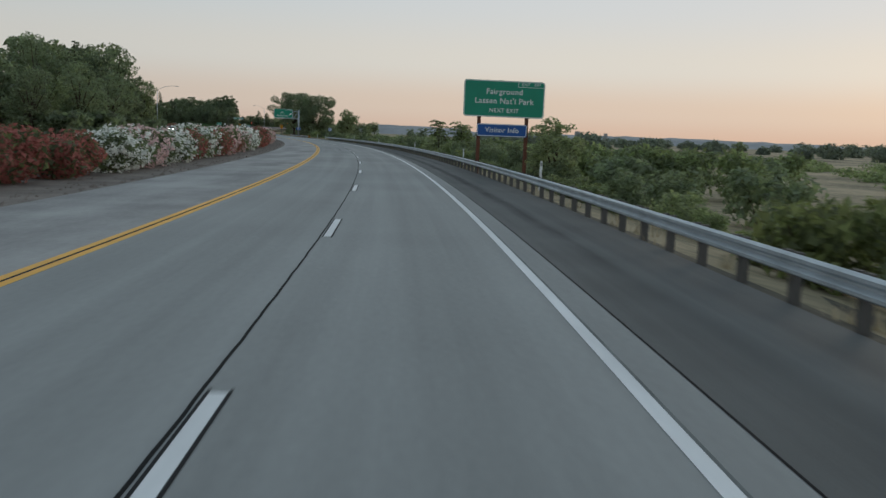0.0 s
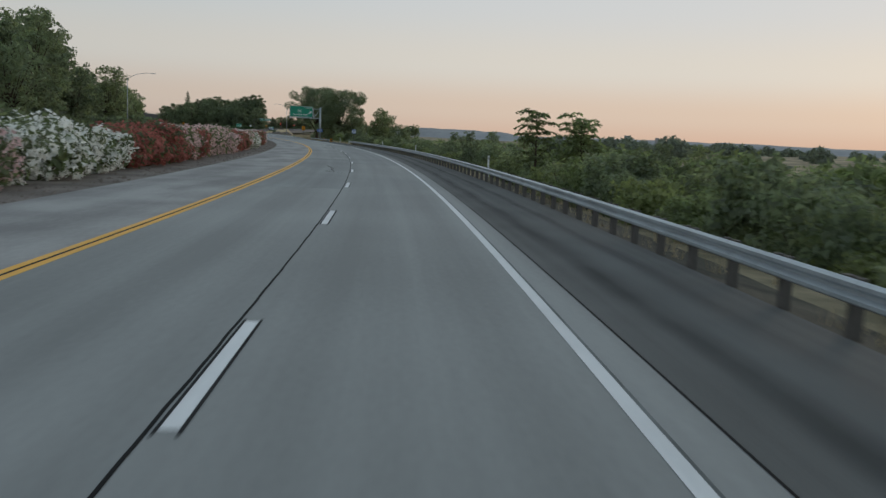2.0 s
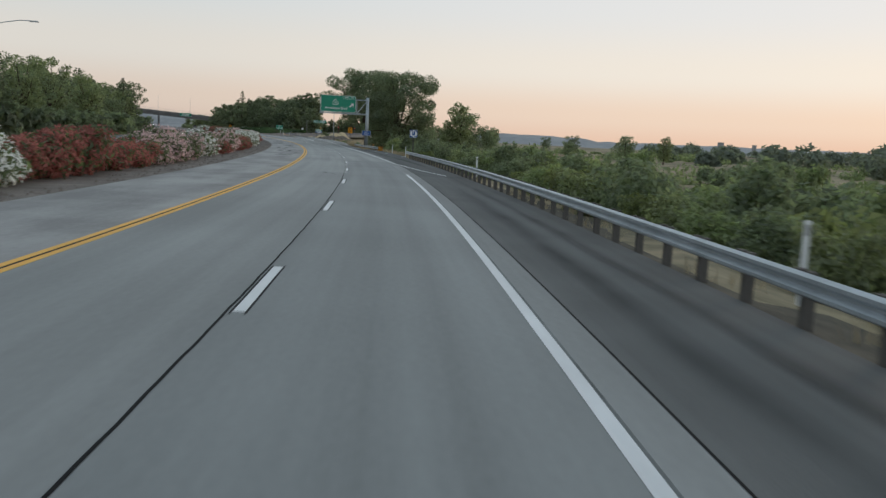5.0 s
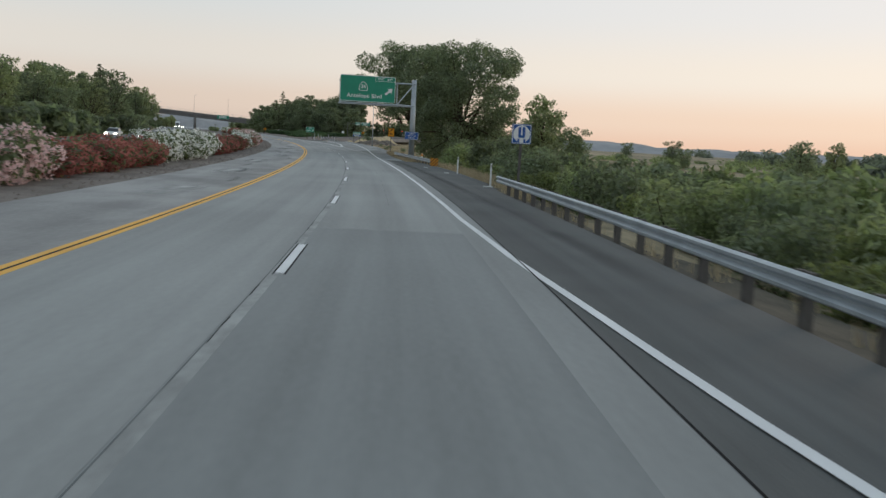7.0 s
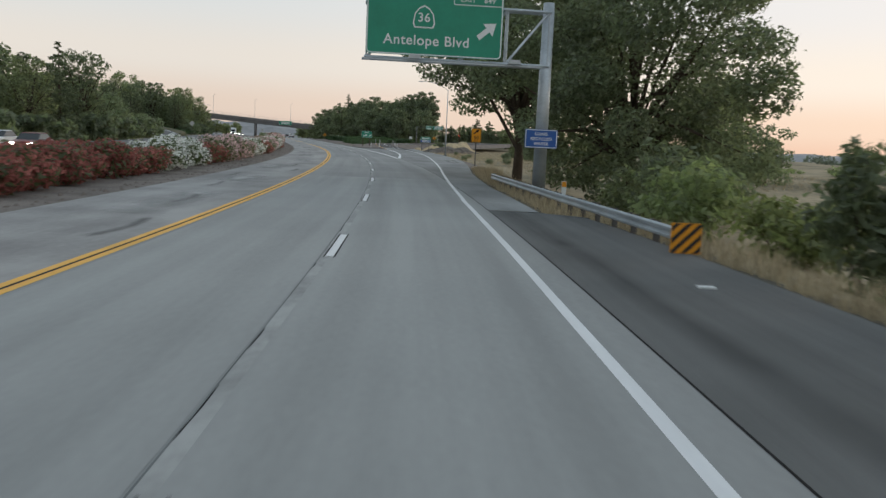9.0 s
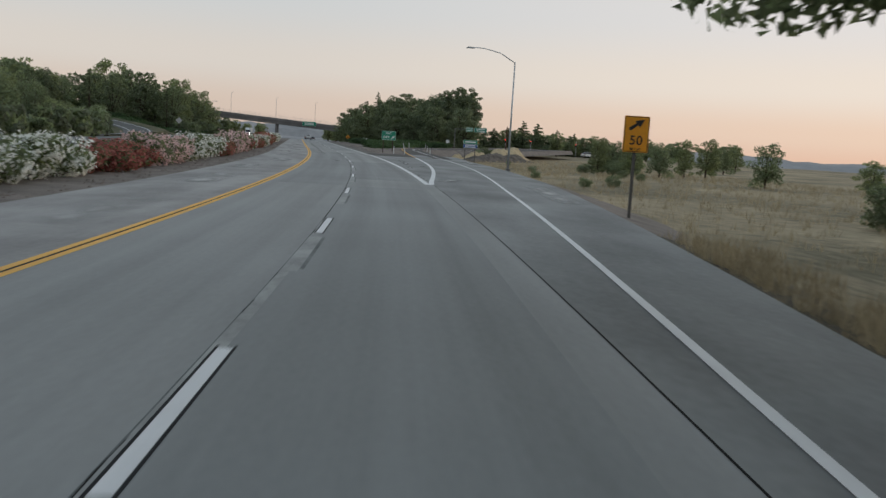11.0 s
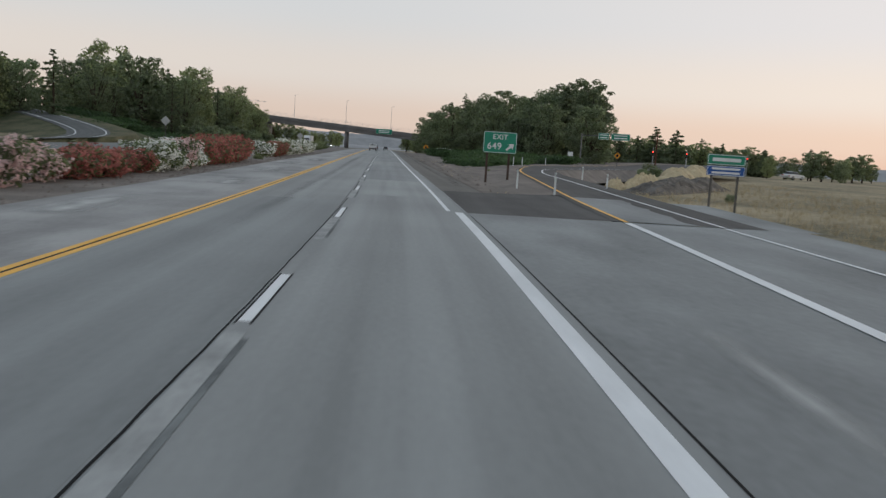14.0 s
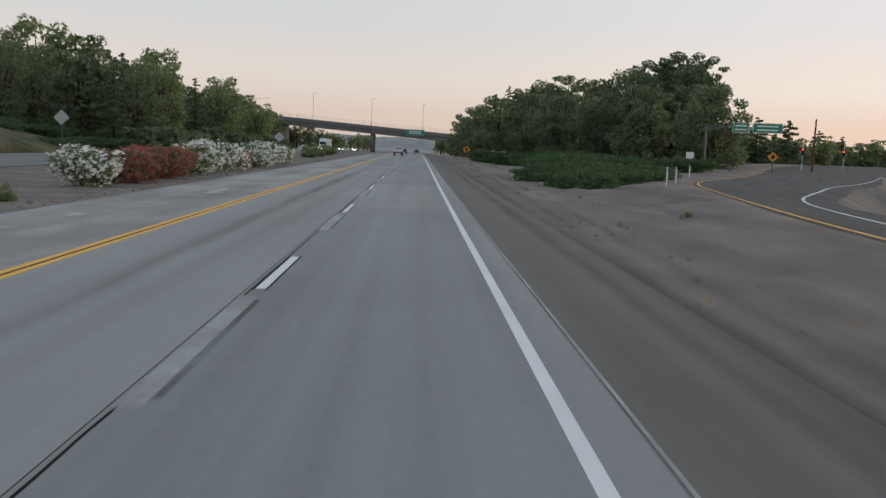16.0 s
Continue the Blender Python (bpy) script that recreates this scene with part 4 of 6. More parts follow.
bg = thing("service_sign", stand(436, 19.1, -1.0, 2), "green and blue destination panels on wooden posts", "road sign")
p = panel(bg, -1.15, 3.2, 1.15, 3.8, GREEN, w=0.03, r=0.06)
part("text_bar", Shape().box((0, -0.024, 3.5), (1.7, 0.005, 0.2)), SIGN_WHITE, p)
p = panel(bg, -1.15, 2.58, 1.15, 3.15, BLUE, w=0.03, r=0.06, name="blue_panel")
for zz in (2.98, 2.75):
    part("text_bar", Shape().box((0, -0.024, zz), (1.7, 0.005, 0.12)), SIGN_WHITE, p)
for x in (-0.8, 0.8):
    post(bg, x, -0.4, 3.7, 0.1, POST_WOOD)

# slim delineator posts
dl = thing("delineator_post", stand(254.2, 5.9, -0.06), "slim white roadside delineator post", "delineator", "delineators")
part("blade", Shape().box((0, 0, 0.62), (0.10, 0.03, 1.24)), SIGN_WHITE, dl)
part("reflector", Shape().box((0, -0.02, 1.1), (0.08, 0.012, 0.16)), SIGN_BACK, dl)
for s, u, z in ((35.5, 5.95, 0.08), (64, 5.95, 0.08), (104, 5.95, 0.08), (151, 5.95, 0.08), (190, 5.95, 0.08), (241, 6.1, -0.1), (431.6, 8.3, 0.02), (439, 7.5, -0.1), (497, 16.2, 0.3), (501, 18.0, 0.3), (518, 24.4, 0.3), (454.5, 15.2, 0.1), (441.5, 13.7, -0.1), (536, -22.6, -0.1), (575, -22.6, -0.1)):
    copy_thing(dl, stand(s, u, z, random.uniform(-8, 8)))
yp = thing("utility_marker", stand(290.5, 7.3, -0.35), "white marker post with a yellow band", "marker post")
part("blade", Shape().box((0, 0, 0.5), (0.22, 0.05, 1.0)), SIGN_WHITE, yp)
part("band", Shape().box((0, -0.03, 0.85), (0.2, 0.012, 0.25)), AMBER, yp)


# ---------------------------------------------------------------- street lamps
def street_lamp(s, u, height, reach, label, turn=0, base=-0.3):
    """A tall tapered pole with one curved arm; reach is positive to the right."""
    lamp = thing("street_lamp", stand(s, u, base, turn), label, "street lamp", "street lamps")
    part("pole", Shape().tube([(0, 0, 0), (0, 0, height * 0.5), (0, 0, height)], [0.12, 0.09, 0.06], 10), STEEL, lamp, smooth=True)
    part("arm", Shape().tube([(0, 0, height - 0.1), (reach * 0.35, 0, height + 0.75), (reach * 0.75, 0, height + 1.1), (reach, 0, height + 1.12)], [0.05, 0.045, 0.04, 0.04], 8), STEEL, lamp, smooth=True)
    part("head", Shape().box((reach * 1.08, 0, height + 1.08), (abs(reach) * 0.2, 0.3, 0.14), taper=0.7), SIGN_BACK, lamp)
    part("base_plate", Shape().box((0, 0, 0.15), (0.4, 0.4, 0.3)), BRIDGE, lamp)
    return lamp


street_lamp(388.9, 14.0, 10.8, -4.2, "tall grey street lamp with an arm over the exit lane")
street_lamp(233.4, -38.3, 11.4, 4.5, "tall grey street lamp with an arm over the opposite lanes")
street_lamp(651, -43.6, 12.0, 4.0, "tall grey street lamp before dark trees")
street_lamp(690, -47, 13.5, 4.0, "tall grey street lamp before dark trees")

# ---------------------------------------------------------------- overpass
bridge = thing("overpass", Matrix.Identity(4), "grey concrete road overpass with a fence and columns", "bridge")
BL, BR = Vector((-326.5, 754.5, 14.4 + rise(832))), Vector((-256.7, 784.7, 9.5 + rise(832)))
along = (BR - BL)
flat = Vector((along.x, along.y, 0)).normalized()
deep = Vector((-flat.y, flat.x, 0))


def bridge_beam(a, b, top0, top1, y0, y1):
    """A beam along the bridge between shares a and b, from top0 down to top1 below the parapet, y0 to y1 back."""
    sh = Shape()
    for k in (a, b):
        p = BL + along * k
        for dz in (top0, top1):
            for y in (y0, y1):
                sh.v.append(p + deep * y + Vector((0, 0, dz)))
    sh.f = [(0, 1, 3, 2), (4, 6, 7, 5), (0, 4, 5, 1), (2, 3, 7, 6), (0, 2, 6, 4), (1, 5, 7, 3)]
    return sh


part("deck", bridge_beam(-0.35, 1.6, -1.05, -1.6, 0, 14), BRIDGE, bridge)
for y in (0.6, 3.8, 7.0, 10.2, 12.6):
    part("girder", bridge_beam(-0.35, 1.6, -1.6, -3.5, y, y + 0.7), BRIDGE, bridge)
for y in (0, 13.7):
    part("parapet", bridge_beam(-0.35, 1.6, 0.0, -1.05, y, y + 0.3), BRIDGE, bridge)
for k in np.arange(-0.05, 1.5, 0.04):
    part("fence_post", bridge_beam(k, k + 0.0012, 1.7, 0, 0.1, 0.18), STEEL, bridge)
for h in (1.7, 1.1, 0.5):
    part("fence_rail", bridge_beam(-0.1, 1.5, h, h - 0.05, 0.12, 0.16), STEEL, bridge)
for k, y in ((0.52, 2), (0.52, 6.5), (0.52, 11)):
    p0 = BL + along * k + deep * y
    part("column", Shape().tube([(p0.x, p0.y, rise(832) - 0.3), (p0.x, p0.y, p0.z - 3.3)], 0.75, 14), BRIDGE, bridge, smooth=True)
for k in (-0.04, 1.12):
    p0 = BL + along * k + deep * 7
    m = Matrix.Rotation(math.atan2(flat.y, flat.x), 3, "Z")
    part("abutment", Shape().box((p0.x, p0.y, (p0.z - 1.6) / 2 + 0.5), (4, 14.5, p0.z - 2.6), m), BRIDGE, bridge)
gp = BL + along * 0.78 - deep * 0.25
sg = thing("bridge_sign", Matrix.Translation(gp) @ Matrix.Rotation(math.atan2(flat.y, flat.x), 4, "Z"), "green exit sign hung on the overpass parapet", "road sign")
p = panel(sg, -4.2, -2.3, 4.2, 0.3, GREEN, w=0.08)
for zz in (-0.6, -1.4):
    part("text_bar", Shape().box((0, -0.03, zz), (5.6, 0.006, 0.45)), SIGN_WHITE, p)
for k in (0.163, 0.515, 0.824):
    q = BL + along * k + deep * 0.8
    lamp = thing("bridge_lamp", Matrix.Translation(q), "thin lamp pole on the overpass", "street lamp", "bridge lamps")
    part("pole", Shape().tube([(0, 0, -0.3), (0, 0, 12.0)], [0.12, 0.07], 8), STEEL, lamp)
    part("arm", Shape().tube([(0, 0, 11.9), (0.9, 0.2, 12.3), (1.6, 0.3, 12.35)], 0.05, 6), STEEL, lamp)
# fill under the bridge ends
for k0, k1, nm in ((-0.6, -0.02, "ground_bank_left"), (1.1, 1.7, "ground_bank_right")):
    sh = Shape()
    for k in np.linspace(k0, k1, 8):
        p0 = BL + along * float(k)
        for y, h in ((-26, 0.0), (-6, 0.75), (-1, 0.86), (15, 0.86), (36, 0.0)):
            sh.v.append(Vector((p0.x, p0.y, 0)) + deep * y + Vector((0, 0, rise(832) - 0.3 + h * (p0.z - rise(832) - 1.2))))
    for i in range(7):
        for j in range(4):
            sh.f.append((i * 5 + j, (i + 1) * 5 + j, (i + 1) * 5 + j + 1, i * 5 + j + 1))
    structure(nm, sh, FIELD, "grassy bank at the end of the overpass")


# low white barrier and a small white sign where the ramp bends
lb = thing("ramp_barrier", stand(552, 37.2, 0.1, -12), "low white barrier rail on short posts", "barrier")
for i, zz in enumerate((0.3,)):
    part("rail", Shape().box((0, 0, zz), (7.0, 0.06, 0.22)), SIGN_WHITE, lb)
for x in (-3.2, -1.0, 1.1, 3.2):
    part("post", Shape().box((x, 0.08, 0.2), (0.14, 0.1, 1.2)), POST_WOOD, lb)
ws = thing("plain_sign", stand(556, 36.6, 0.0, -15), "small plain white sign on a thin post", "road sign")
panel(ws, -0.5, 1.9, 0.5, 2.9, SIGN_WHITE, None, r=0.05)
post(ws, 0, -0.4, 2.3, 0.1, STEEL)
up_ = thing("utility_pole", stand(562, 56, 0.0, -20), "plain brown wooden pole beside the ramp", "pole")
part("pole", Shape().tube([(0, 0, -0.5), (0, 0, 8.2)], [0.16, 0.11], 8), RUST, up_)
for s, u, a, w in ((238.6, 5.6, 20, 0.5), (254.8, 5.2, 60, 0.35), (264.8, 4.7, 10, 0.3)):
    tagged(new("paper_scrap", (lambda h: h.mesh("paper_scrap", SIGN_WHITE))(Shape().box(tuple(spot(s, u, -0.015)), (w, w * 0.5, 0.03), Matrix.Rotation(radians(a), 3, "Z")))), "pale flattened scrap of litter on the shoulder", "litter", "litter")


# ---------------------------------------------------------------- trees
def broadleaf(name, m, seed, height, spread, mat, count, label, group, leaf=0.29, low=0.12, lumps=42, lump=(0.11, 0.3), widest=0.42, squash=(0.55, 0.85)):
    """A broad tree: tapered trunk, limbs to the clumps of the crown, and many leaf sprays with gaps between the clumps."""
    rng = np.random.default_rng(seed)
    t = thing(name, m, label, "tree", group)
    blobs = []
    lobe = rng.uniform(0, math.tau, 3)
    for i in range(lumps):
        h = (i + 0.5) / lumps
        a = i * 2.4 + rng.normal(0, 0.35)
        wide = max(0.12, 1 - ((h - widest) / (1.12 - widest if h > widest else widest + 0.25)) ** 2) ** 0.5
        wide *= 1 + 0.16 * math.sin(2 * a + lobe[0]) + 0.14 * math.sin(3 * a + lobe[1] + 4 * h)
        s = spread * rng.uniform(*lump) * (0.8 + 0.2 * wide)
        r = max(0, spread * wide * rng.uniform(0.62, 1.0) - s * 0.6)
        z = (low + (1 - low) * h) * height + rng.normal(0, 0.025) * height
        blobs.append((r * math.cos(a), r * math.sin(a), min(z, height - s * 0.5), s, s, s * rng.uniform(*squash)))
    blobs.append((0, 0, height * (low + 0.45 * (1 - low)), spread * 0.58, spread * 0.58, height * 0.34 * (1 - low)))
    tr = Shape().tube([(0, 0, -0.4), (0.05, 0, height * 0.15), (0.1, 0.1, height * 0.4), (0, 0, height * 0.75)], [height * 0.028, height * 0.022, height * 0.015, 0.05], 8)
    part("trunk", tr, BARK, t, smooth=True)
    limbs = Shape()
    for b in blobs[:-1:2]:
        z0 = height * rng.uniform(0.15, 0.4)
        limbs.tube([(0, 0, z0), (b[0] * 0.5, b[1] * 0.5, (z0 + b[2]) / 2 + 0.3), (b[0], b[1], b[2])], [height * 0.011, height * 0.007, 0.03], 5)
    tagged(part("bough_work", limbs, BARK, t), kind="stuff")
    c, d = in_blobs(blobs, count, rng)
    part("crown", leaves_mesh("crown", mat, c, d, leaf, rng), mat, t)
    return t


def conifer(name, m, seed, height, spread, count, label, group, ragged=0.45, leaf=0.24):
    """A pine: straight trunk and uneven whorls of drooping needle sprays."""
    rng = np.random.default_rng(seed)
    t = thing(name, m, label, "tree", group)
    part("trunk", Shape().tube([(0, 0, -0.4), (0, 0, height * 0.5), (0, 0, height * 0.98)], [height * 0.022, height * 0.014, 0.03], 8), BARK, t, smooth=True)
    limbs, cs, ds = Shape(), [], []
    n = int(height * 2.1)
    for i in range(n):
        h = 0.12 + 0.88 * (i + rng.random() * 0.6) / n
        reach = spread * (1 - h) ** 0.75 * rng.uniform(1 - ragged, 1 + ragged) + 0.25
        a = i * 2.4 + rng.normal(0, 0.3)
        tip = Vector((reach * math.cos(a), reach * math.sin(a), h * height - 0.08 * reach))
        limbs.tube([(0, 0, h * height), tuple(tip)], [0.05, 0.015], 4)
        k = max(8, int(count * reach / (spread * n * 0.45)))
        f = rng.random(k) ** 0.6
        base = np.array([[0, 0, h * height]]) + f[:, None] * (np.array(tip) - np.array([0, 0, h * height]))[None]
        off = rng.normal(0, 1, (k, 3)) * np.array([0.34, 0.34, 0.15]) * (0.4 + reach * 0.22) + np.array([0, 0, 0.12])
        cs.append(base + off)
        ds.append(off + np.array([0, 0, 0.4]))
    tagged(part("bough_work", limbs, BARK, t), kind="stuff")
    c, d = np.concatenate(cs), np.concatenate(ds)
    d /= np.linalg.norm(d, axis=1)[:, None] + 1e-9
    part("crown", leaves_mesh("crown", PINE, c, d, leaf, rng, long=2.0, droop=0.3), PINE, t)
    return t


def copies(protos, places, group_turn=True):
    """Copies of the prototypes at (s, u, z, scale); the first of each kind stands where it was built."""
    rng = random.Random(len(places))
    for i, (s, u, z, k) in enumerate(places):
        if u > 15 and s > 300:
            z = min(z, float(ground_height(np.array(s), np.array(u))) - rise(s) - 0.05)
        m = stand(s, u, z, rng.uniform(0, 360)) @ Matrix.Diagonal((max(k, 0.2 if k < 0.5 else 0.7) * rng.uniform(0.9, 1.12), max(k, 0.2 if k < 0.5 else 0.7) * rng.uniform(0.9, 1.12), k, 1))
        copy_thing(protos[i % len(protos)], m)


# the loop ramp that comes down beside the wood
LOOP = [(480, -66, 0.0), (520, -62, 0.2), (545, -60, 0.6), (560, -59, 0.9), (572, -57.5, 0.8), (585, -51, 0.25), (612, -40, 0.02)]
lz = curve_of([(a, c) for a, b, c in LOOP])

# the wood beyond the opposite carriageway
GROUP_L = "trees beyond the opposite lanes"
oaks = [broadleaf("tree", stand(150, -50, -0.3), 11, 16, 6.0, LEAF_DARK, 4500, "dense dark green roadside tree", GROUP_L),
        broadleaf("tree", stand(165, -54, -0.3), 12, 16, 5.2, LEAF, 4500, "tall leafy green roadside tree", GROUP_L, widest=0.55),
        broadleaf("tree", stand(178, -49, -0.3), 13, 16, 6.4, LEAF_DARK, 4500, "dense dark green roadside tree", GROUP_L, lumps=34, lump=(0.14, 0.34)),
        broadleaf("tree", stand(190, -55, -0.3), 14, 16, 5.6, LEAF, 4500, "tall leafy green roadside tree", GROUP_L, widest=0.6),
        broadleaf("tree", stand(198, -50, -0.3), 19, 16, 5.0, PINE, 4500, "tall round-headed dark pine tree", GROUP_L, lumps=32, lump=(0.14, 0.32), widest=0.7)]
pines = [conifer("pine_tree", stand(205, -56, -0.3), 21, 19, 4.8, 4500, "tall ragged dark pine tree", GROUP_L),
         conifer("pine_tree", stand(222, -52, -0.3), 22, 20.5, 5.4, 4500, "tall ragged dark pine tree", GROUP_L, 0.55),
         broadleaf("pine_tree", stand(214, -53, -0.3), 23, 19.5, 5.2, PINE, 4500, "tall pine tree with flat layered boughs", GROUP_L, 0.26, 0.2, 36, (0.16, 0.34), 0.5, (0.4, 0.65))]
rng = random.Random(5)
tall = curve_of([(140, 12), (165, 15.5), (190, 17), (220, 17), (245, 14.5), (258, 12.8), (275, 12.5), (300, 11.5), (322, 10), (345, 12), (360, 10), (370, 11), (384, 13.3), (398, 11), (410, 10.3), (448, 10), (490, 9.5), (516, 12.5), (545, 14.5), (566, 17), (590, 17.5), (620, 17.5), (645, 15.5), (690, 14.5), (705, 17), (800, 18)])
spots_oak, spots_pine, low = [(127, -45, -0.3, 0.6), (132, -51, -0.3, 0.7), (136, -46, -0.3, 0.62)], [], [(128, -42, -0.3, 1.3), (135, -42, -0.3, 1.3)]
s = 142.0
while s < 840:
    for u in ((-45, -54) if s < 480 else (-48, -58)):
        if 486 < s < 572:
            u = -77 if u > -50 else -85
        if s > 690:
            u = -64 if u > -50 else -76
        k = tall(s) / 16 * rng.uniform(0.66, 1.12) * (0.62 if 440 < s < 486 else 1)
        (spots_pine if rng.random() < (0.22 if s > 500 else 0.1) else spots_oak).append((s + rng.uniform(-3, 3), u + rng.uniform(-3, 3), lz(s) - 0.5 if u < -70 and s < 572 else -0.3, max(0.55, k * 1.12 - lz(s) / 16) if u < -70 and s < 572 else k))
    if s < 452 or s > 572:
        low.append((s + rng.uniform(-2, 2), (-41 if s < 480 else -43 if s < 690 else -58) + rng.uniform(-1.5, 1) if not 486 < s < 572 else -74, -0.3 if not 486 < s < 572 else lz(s) - 0.4, rng.uniform(0.9, 1.6)))
    s += rng.uniform(7.5, 9.5) if s < 460 else rng.uniform(9.5, 12.5)
back = [broadleaf("tree", stand(148, -61, -0.3), 15, 16, 6.0, LEAF_DARK, 2300, "dark green tree at the back of the wood", GROUP_L, 0.48),
        broadleaf("tree", stand(157, -63, -0.3), 16, 16, 5.6, LEAF, 2300, "leafy green tree at the back of the wood", GROUP_L, 0.48)]
spots_oak += [(490 + 5.5 * i, (-76, -81, -88)[i % 3], lz(490 + 5.5 * i) - 0.6, 0.6 + 0.025 * i + 0.06 * (i % 3)) for i in range(15)]
spots_oak += [(548 + 6.2 * i, (-69, -79, -74)[i % 3] - (6 if i < 6 else 0), -0.3 if i > 4 else 0.8, (1.08, 1.2, 1.12, 1.02)[i % 4] * (1.16 if i in (9, 12) else 0.8 if i < 9 else 1.0)) for i in range(26)]
spots_pine += [(590, -72, -0.3, 1.1), (628, -70, -0.3, 1.05), (164, -47, -0.3, 1.0), (172, -49, -0.3, 1.06), (178, -46, -0.3, 0.96), (562, -66, -0.3, 1.0), (574, -62, -0.3, 1.08), (606, -55, -0.3, 1.12), (616, -52, -0.3, 1.0), (640, -58, -0.3, 1.0)]
copies(oaks, [q for q in spots_oak if q[1] > -50 or -79 < q[1] < -66])
copies(back, [q for q in spots_oak if not (q[1] > -50 or -79 < q[1] < -66)] + [(652 + 3 * (i % 7), 64 + 5.2 * i, -0.3, 0.4 + 0.07 * (i % 4)) for i in range(24)] + [(668 + 3 * (i % 3), 84 + 4.2 * i, -0.3, 0.62 - 0.016 * i + 0.06 * (i % 2)) for i in range(11)] + [(870 + 17 * i, (-44, 24, -60, 36)[i % 4] + rng.uniform(-6, 6), 0.0, rng.uniform(0.5, 0.8)) for i in range(22)] + [(862 + 5 * (i % 4), -47 - 6.5 * i, 0.0, 0.62 + 0.1 * (i % 3)) for i in range(10)] + [(866 + 6 * (i % 3), 12 + 6 * i, 0.0, 0.55 + 0.1 * (i % 3)) for i in range(7)])
copies(pines, [(a, b, c, k * 0.82) for a, b, c, k in spots_pine])

# the wood between ramp and overpass
GROUP_R = "trees between ramp and overpass"
big_pines = [conifer("pine_tree", stand(584, 41, -0.3), 31, 18, 5.2, 9000, "large spreading dark pine tree", GROUP_R, 0.55, 0.28),
             broadleaf("pine_tree", stand(594, 50, -0.3), 37, 20, 5.6, PINE, 8000, "large pine tree with flat layered boughs", GROUP_R, 0.28, 0.14, 40, (0.16, 0.32), 0.5, (0.4, 0.65)),
             conifer("pine_tree", stand(604, 45, -0.3), 32, 19, 5.8, 9000, "large spreading dark pine tree", GROUP_R, 0.55, 0.28)]
round_trees = [broadleaf("tree", stand(628, 38, -0.3), 33, 18, 7.0, LEAF_DARK, 6600, "large dense dark green tree", GROUP_R, 0.36, 0.05),
               broadleaf("tree", stand(650, 44, -0.3), 34, 19, 7.4, PINE, 6600, "large dense dark green tree", GROUP_R, 0.36, 0.05, 40, (0.12, 0.32), 0.6)]
copies(round_trees, [(578, 36, -0.3, 0.8), (590, 31, -0.3, 0.62), (570, 44, -0.3, 0.8), (596, 38, -0.3, 0.95), (612, 28, -0.3, 0.8), (616, 44, -0.3, 1.05), (640, 26, -0.3, 0.9), (662, 32, -0.3, 1.08), (676, 22, -0.3, 0.95), (690, 36, -0.3, 1.05), (705, 20, -0.3, 0.9), (720, 33, -0.3, 1.0), (740, 20, -0.3, 0.95), (760, 30, -0.3, 0.9), (785, 20, -0.3, 0.9), (805, 22, -0.3, 0.85), (700, 46, -0.3, 1.15), (740, 44, -0.3, 1.2), (770, 42, -0.3, 1.1), (598, 47, -0.3, 1.0), (604, 50, -0.3, 1.1), (588, 44, -0.3, 0.8)])
copies(big_pines, [(598, 44, -0.3, 1.12), (606, 51, -0.3, 1.16), (614, 52, -0.3, 1.2), (624, 40, -0.3, 1.0), (612, 47, -0.3, 1.1), (672, 52, -0.3, 1.1), (632, 50, -0.3, 1.18), (655, 36, -0.3, 1.1), (668, 27, -0.3, 0.98), (688, 28, -0.3, 1.12), (650, 30, -0.3, 0.95), (708, 24, -0.3, 1.05)])
hedge_pines = [conifer("pine_tree", stand(650, 91, -0.3), 35, 12.5, 4.2, 4500, "small dark conifer near the ramp's end", GROUP_R, 0.5, 0.26),
               conifer("pine_tree", stand(662, 88, -0.3), 36, 13.5, 4.6, 4500, "small dark conifer near the ramp's end", GROUP_R, 0.5, 0.26)]
copies(hedge_pines, [(640, 66, -0.3, 0.8), (655, 101, -0.3, 0.82), (648, 78, -0.3, 0.85), (665, 112, -0.3, 0.75), (650, 120, -0.3, 0.7), (672, 97, -0.3, 0.8), (640, 70, -0.3, 0.8), (660, 140, -0.3, 0.75), (668, 128, -0.3, 0.72)])
conifer("pine_tree", stand(788, 36.5, -0.3), 41, 29, 6.0, 8000, "tall pointed spire-shaped conifer", GROUP_R, 0.2)

# the big cottonwoods by the cantilever sign
GROUP_B = "cottonwoods by the overhead sign"
broadleaf("cottonwood_tree", stand(316, 9.4, -0.6), 51, 15.6, 8.8, LEAF_DARK, 45000, "huge dark green cottonwood with hanging branches", GROUP_B, 0.15, 0.36, 58, (0.12, 0.25), 0.5)
broadleaf("cottonwood_tree", stand(300, 13.2, -1.0), 52, 14.8, 8.6, LEAF_DARK, 52000, "huge leafy green cottonwood beside the guardrail", GROUP_B, 0.15, 0.08, 64, (0.12, 0.26), 0.5)

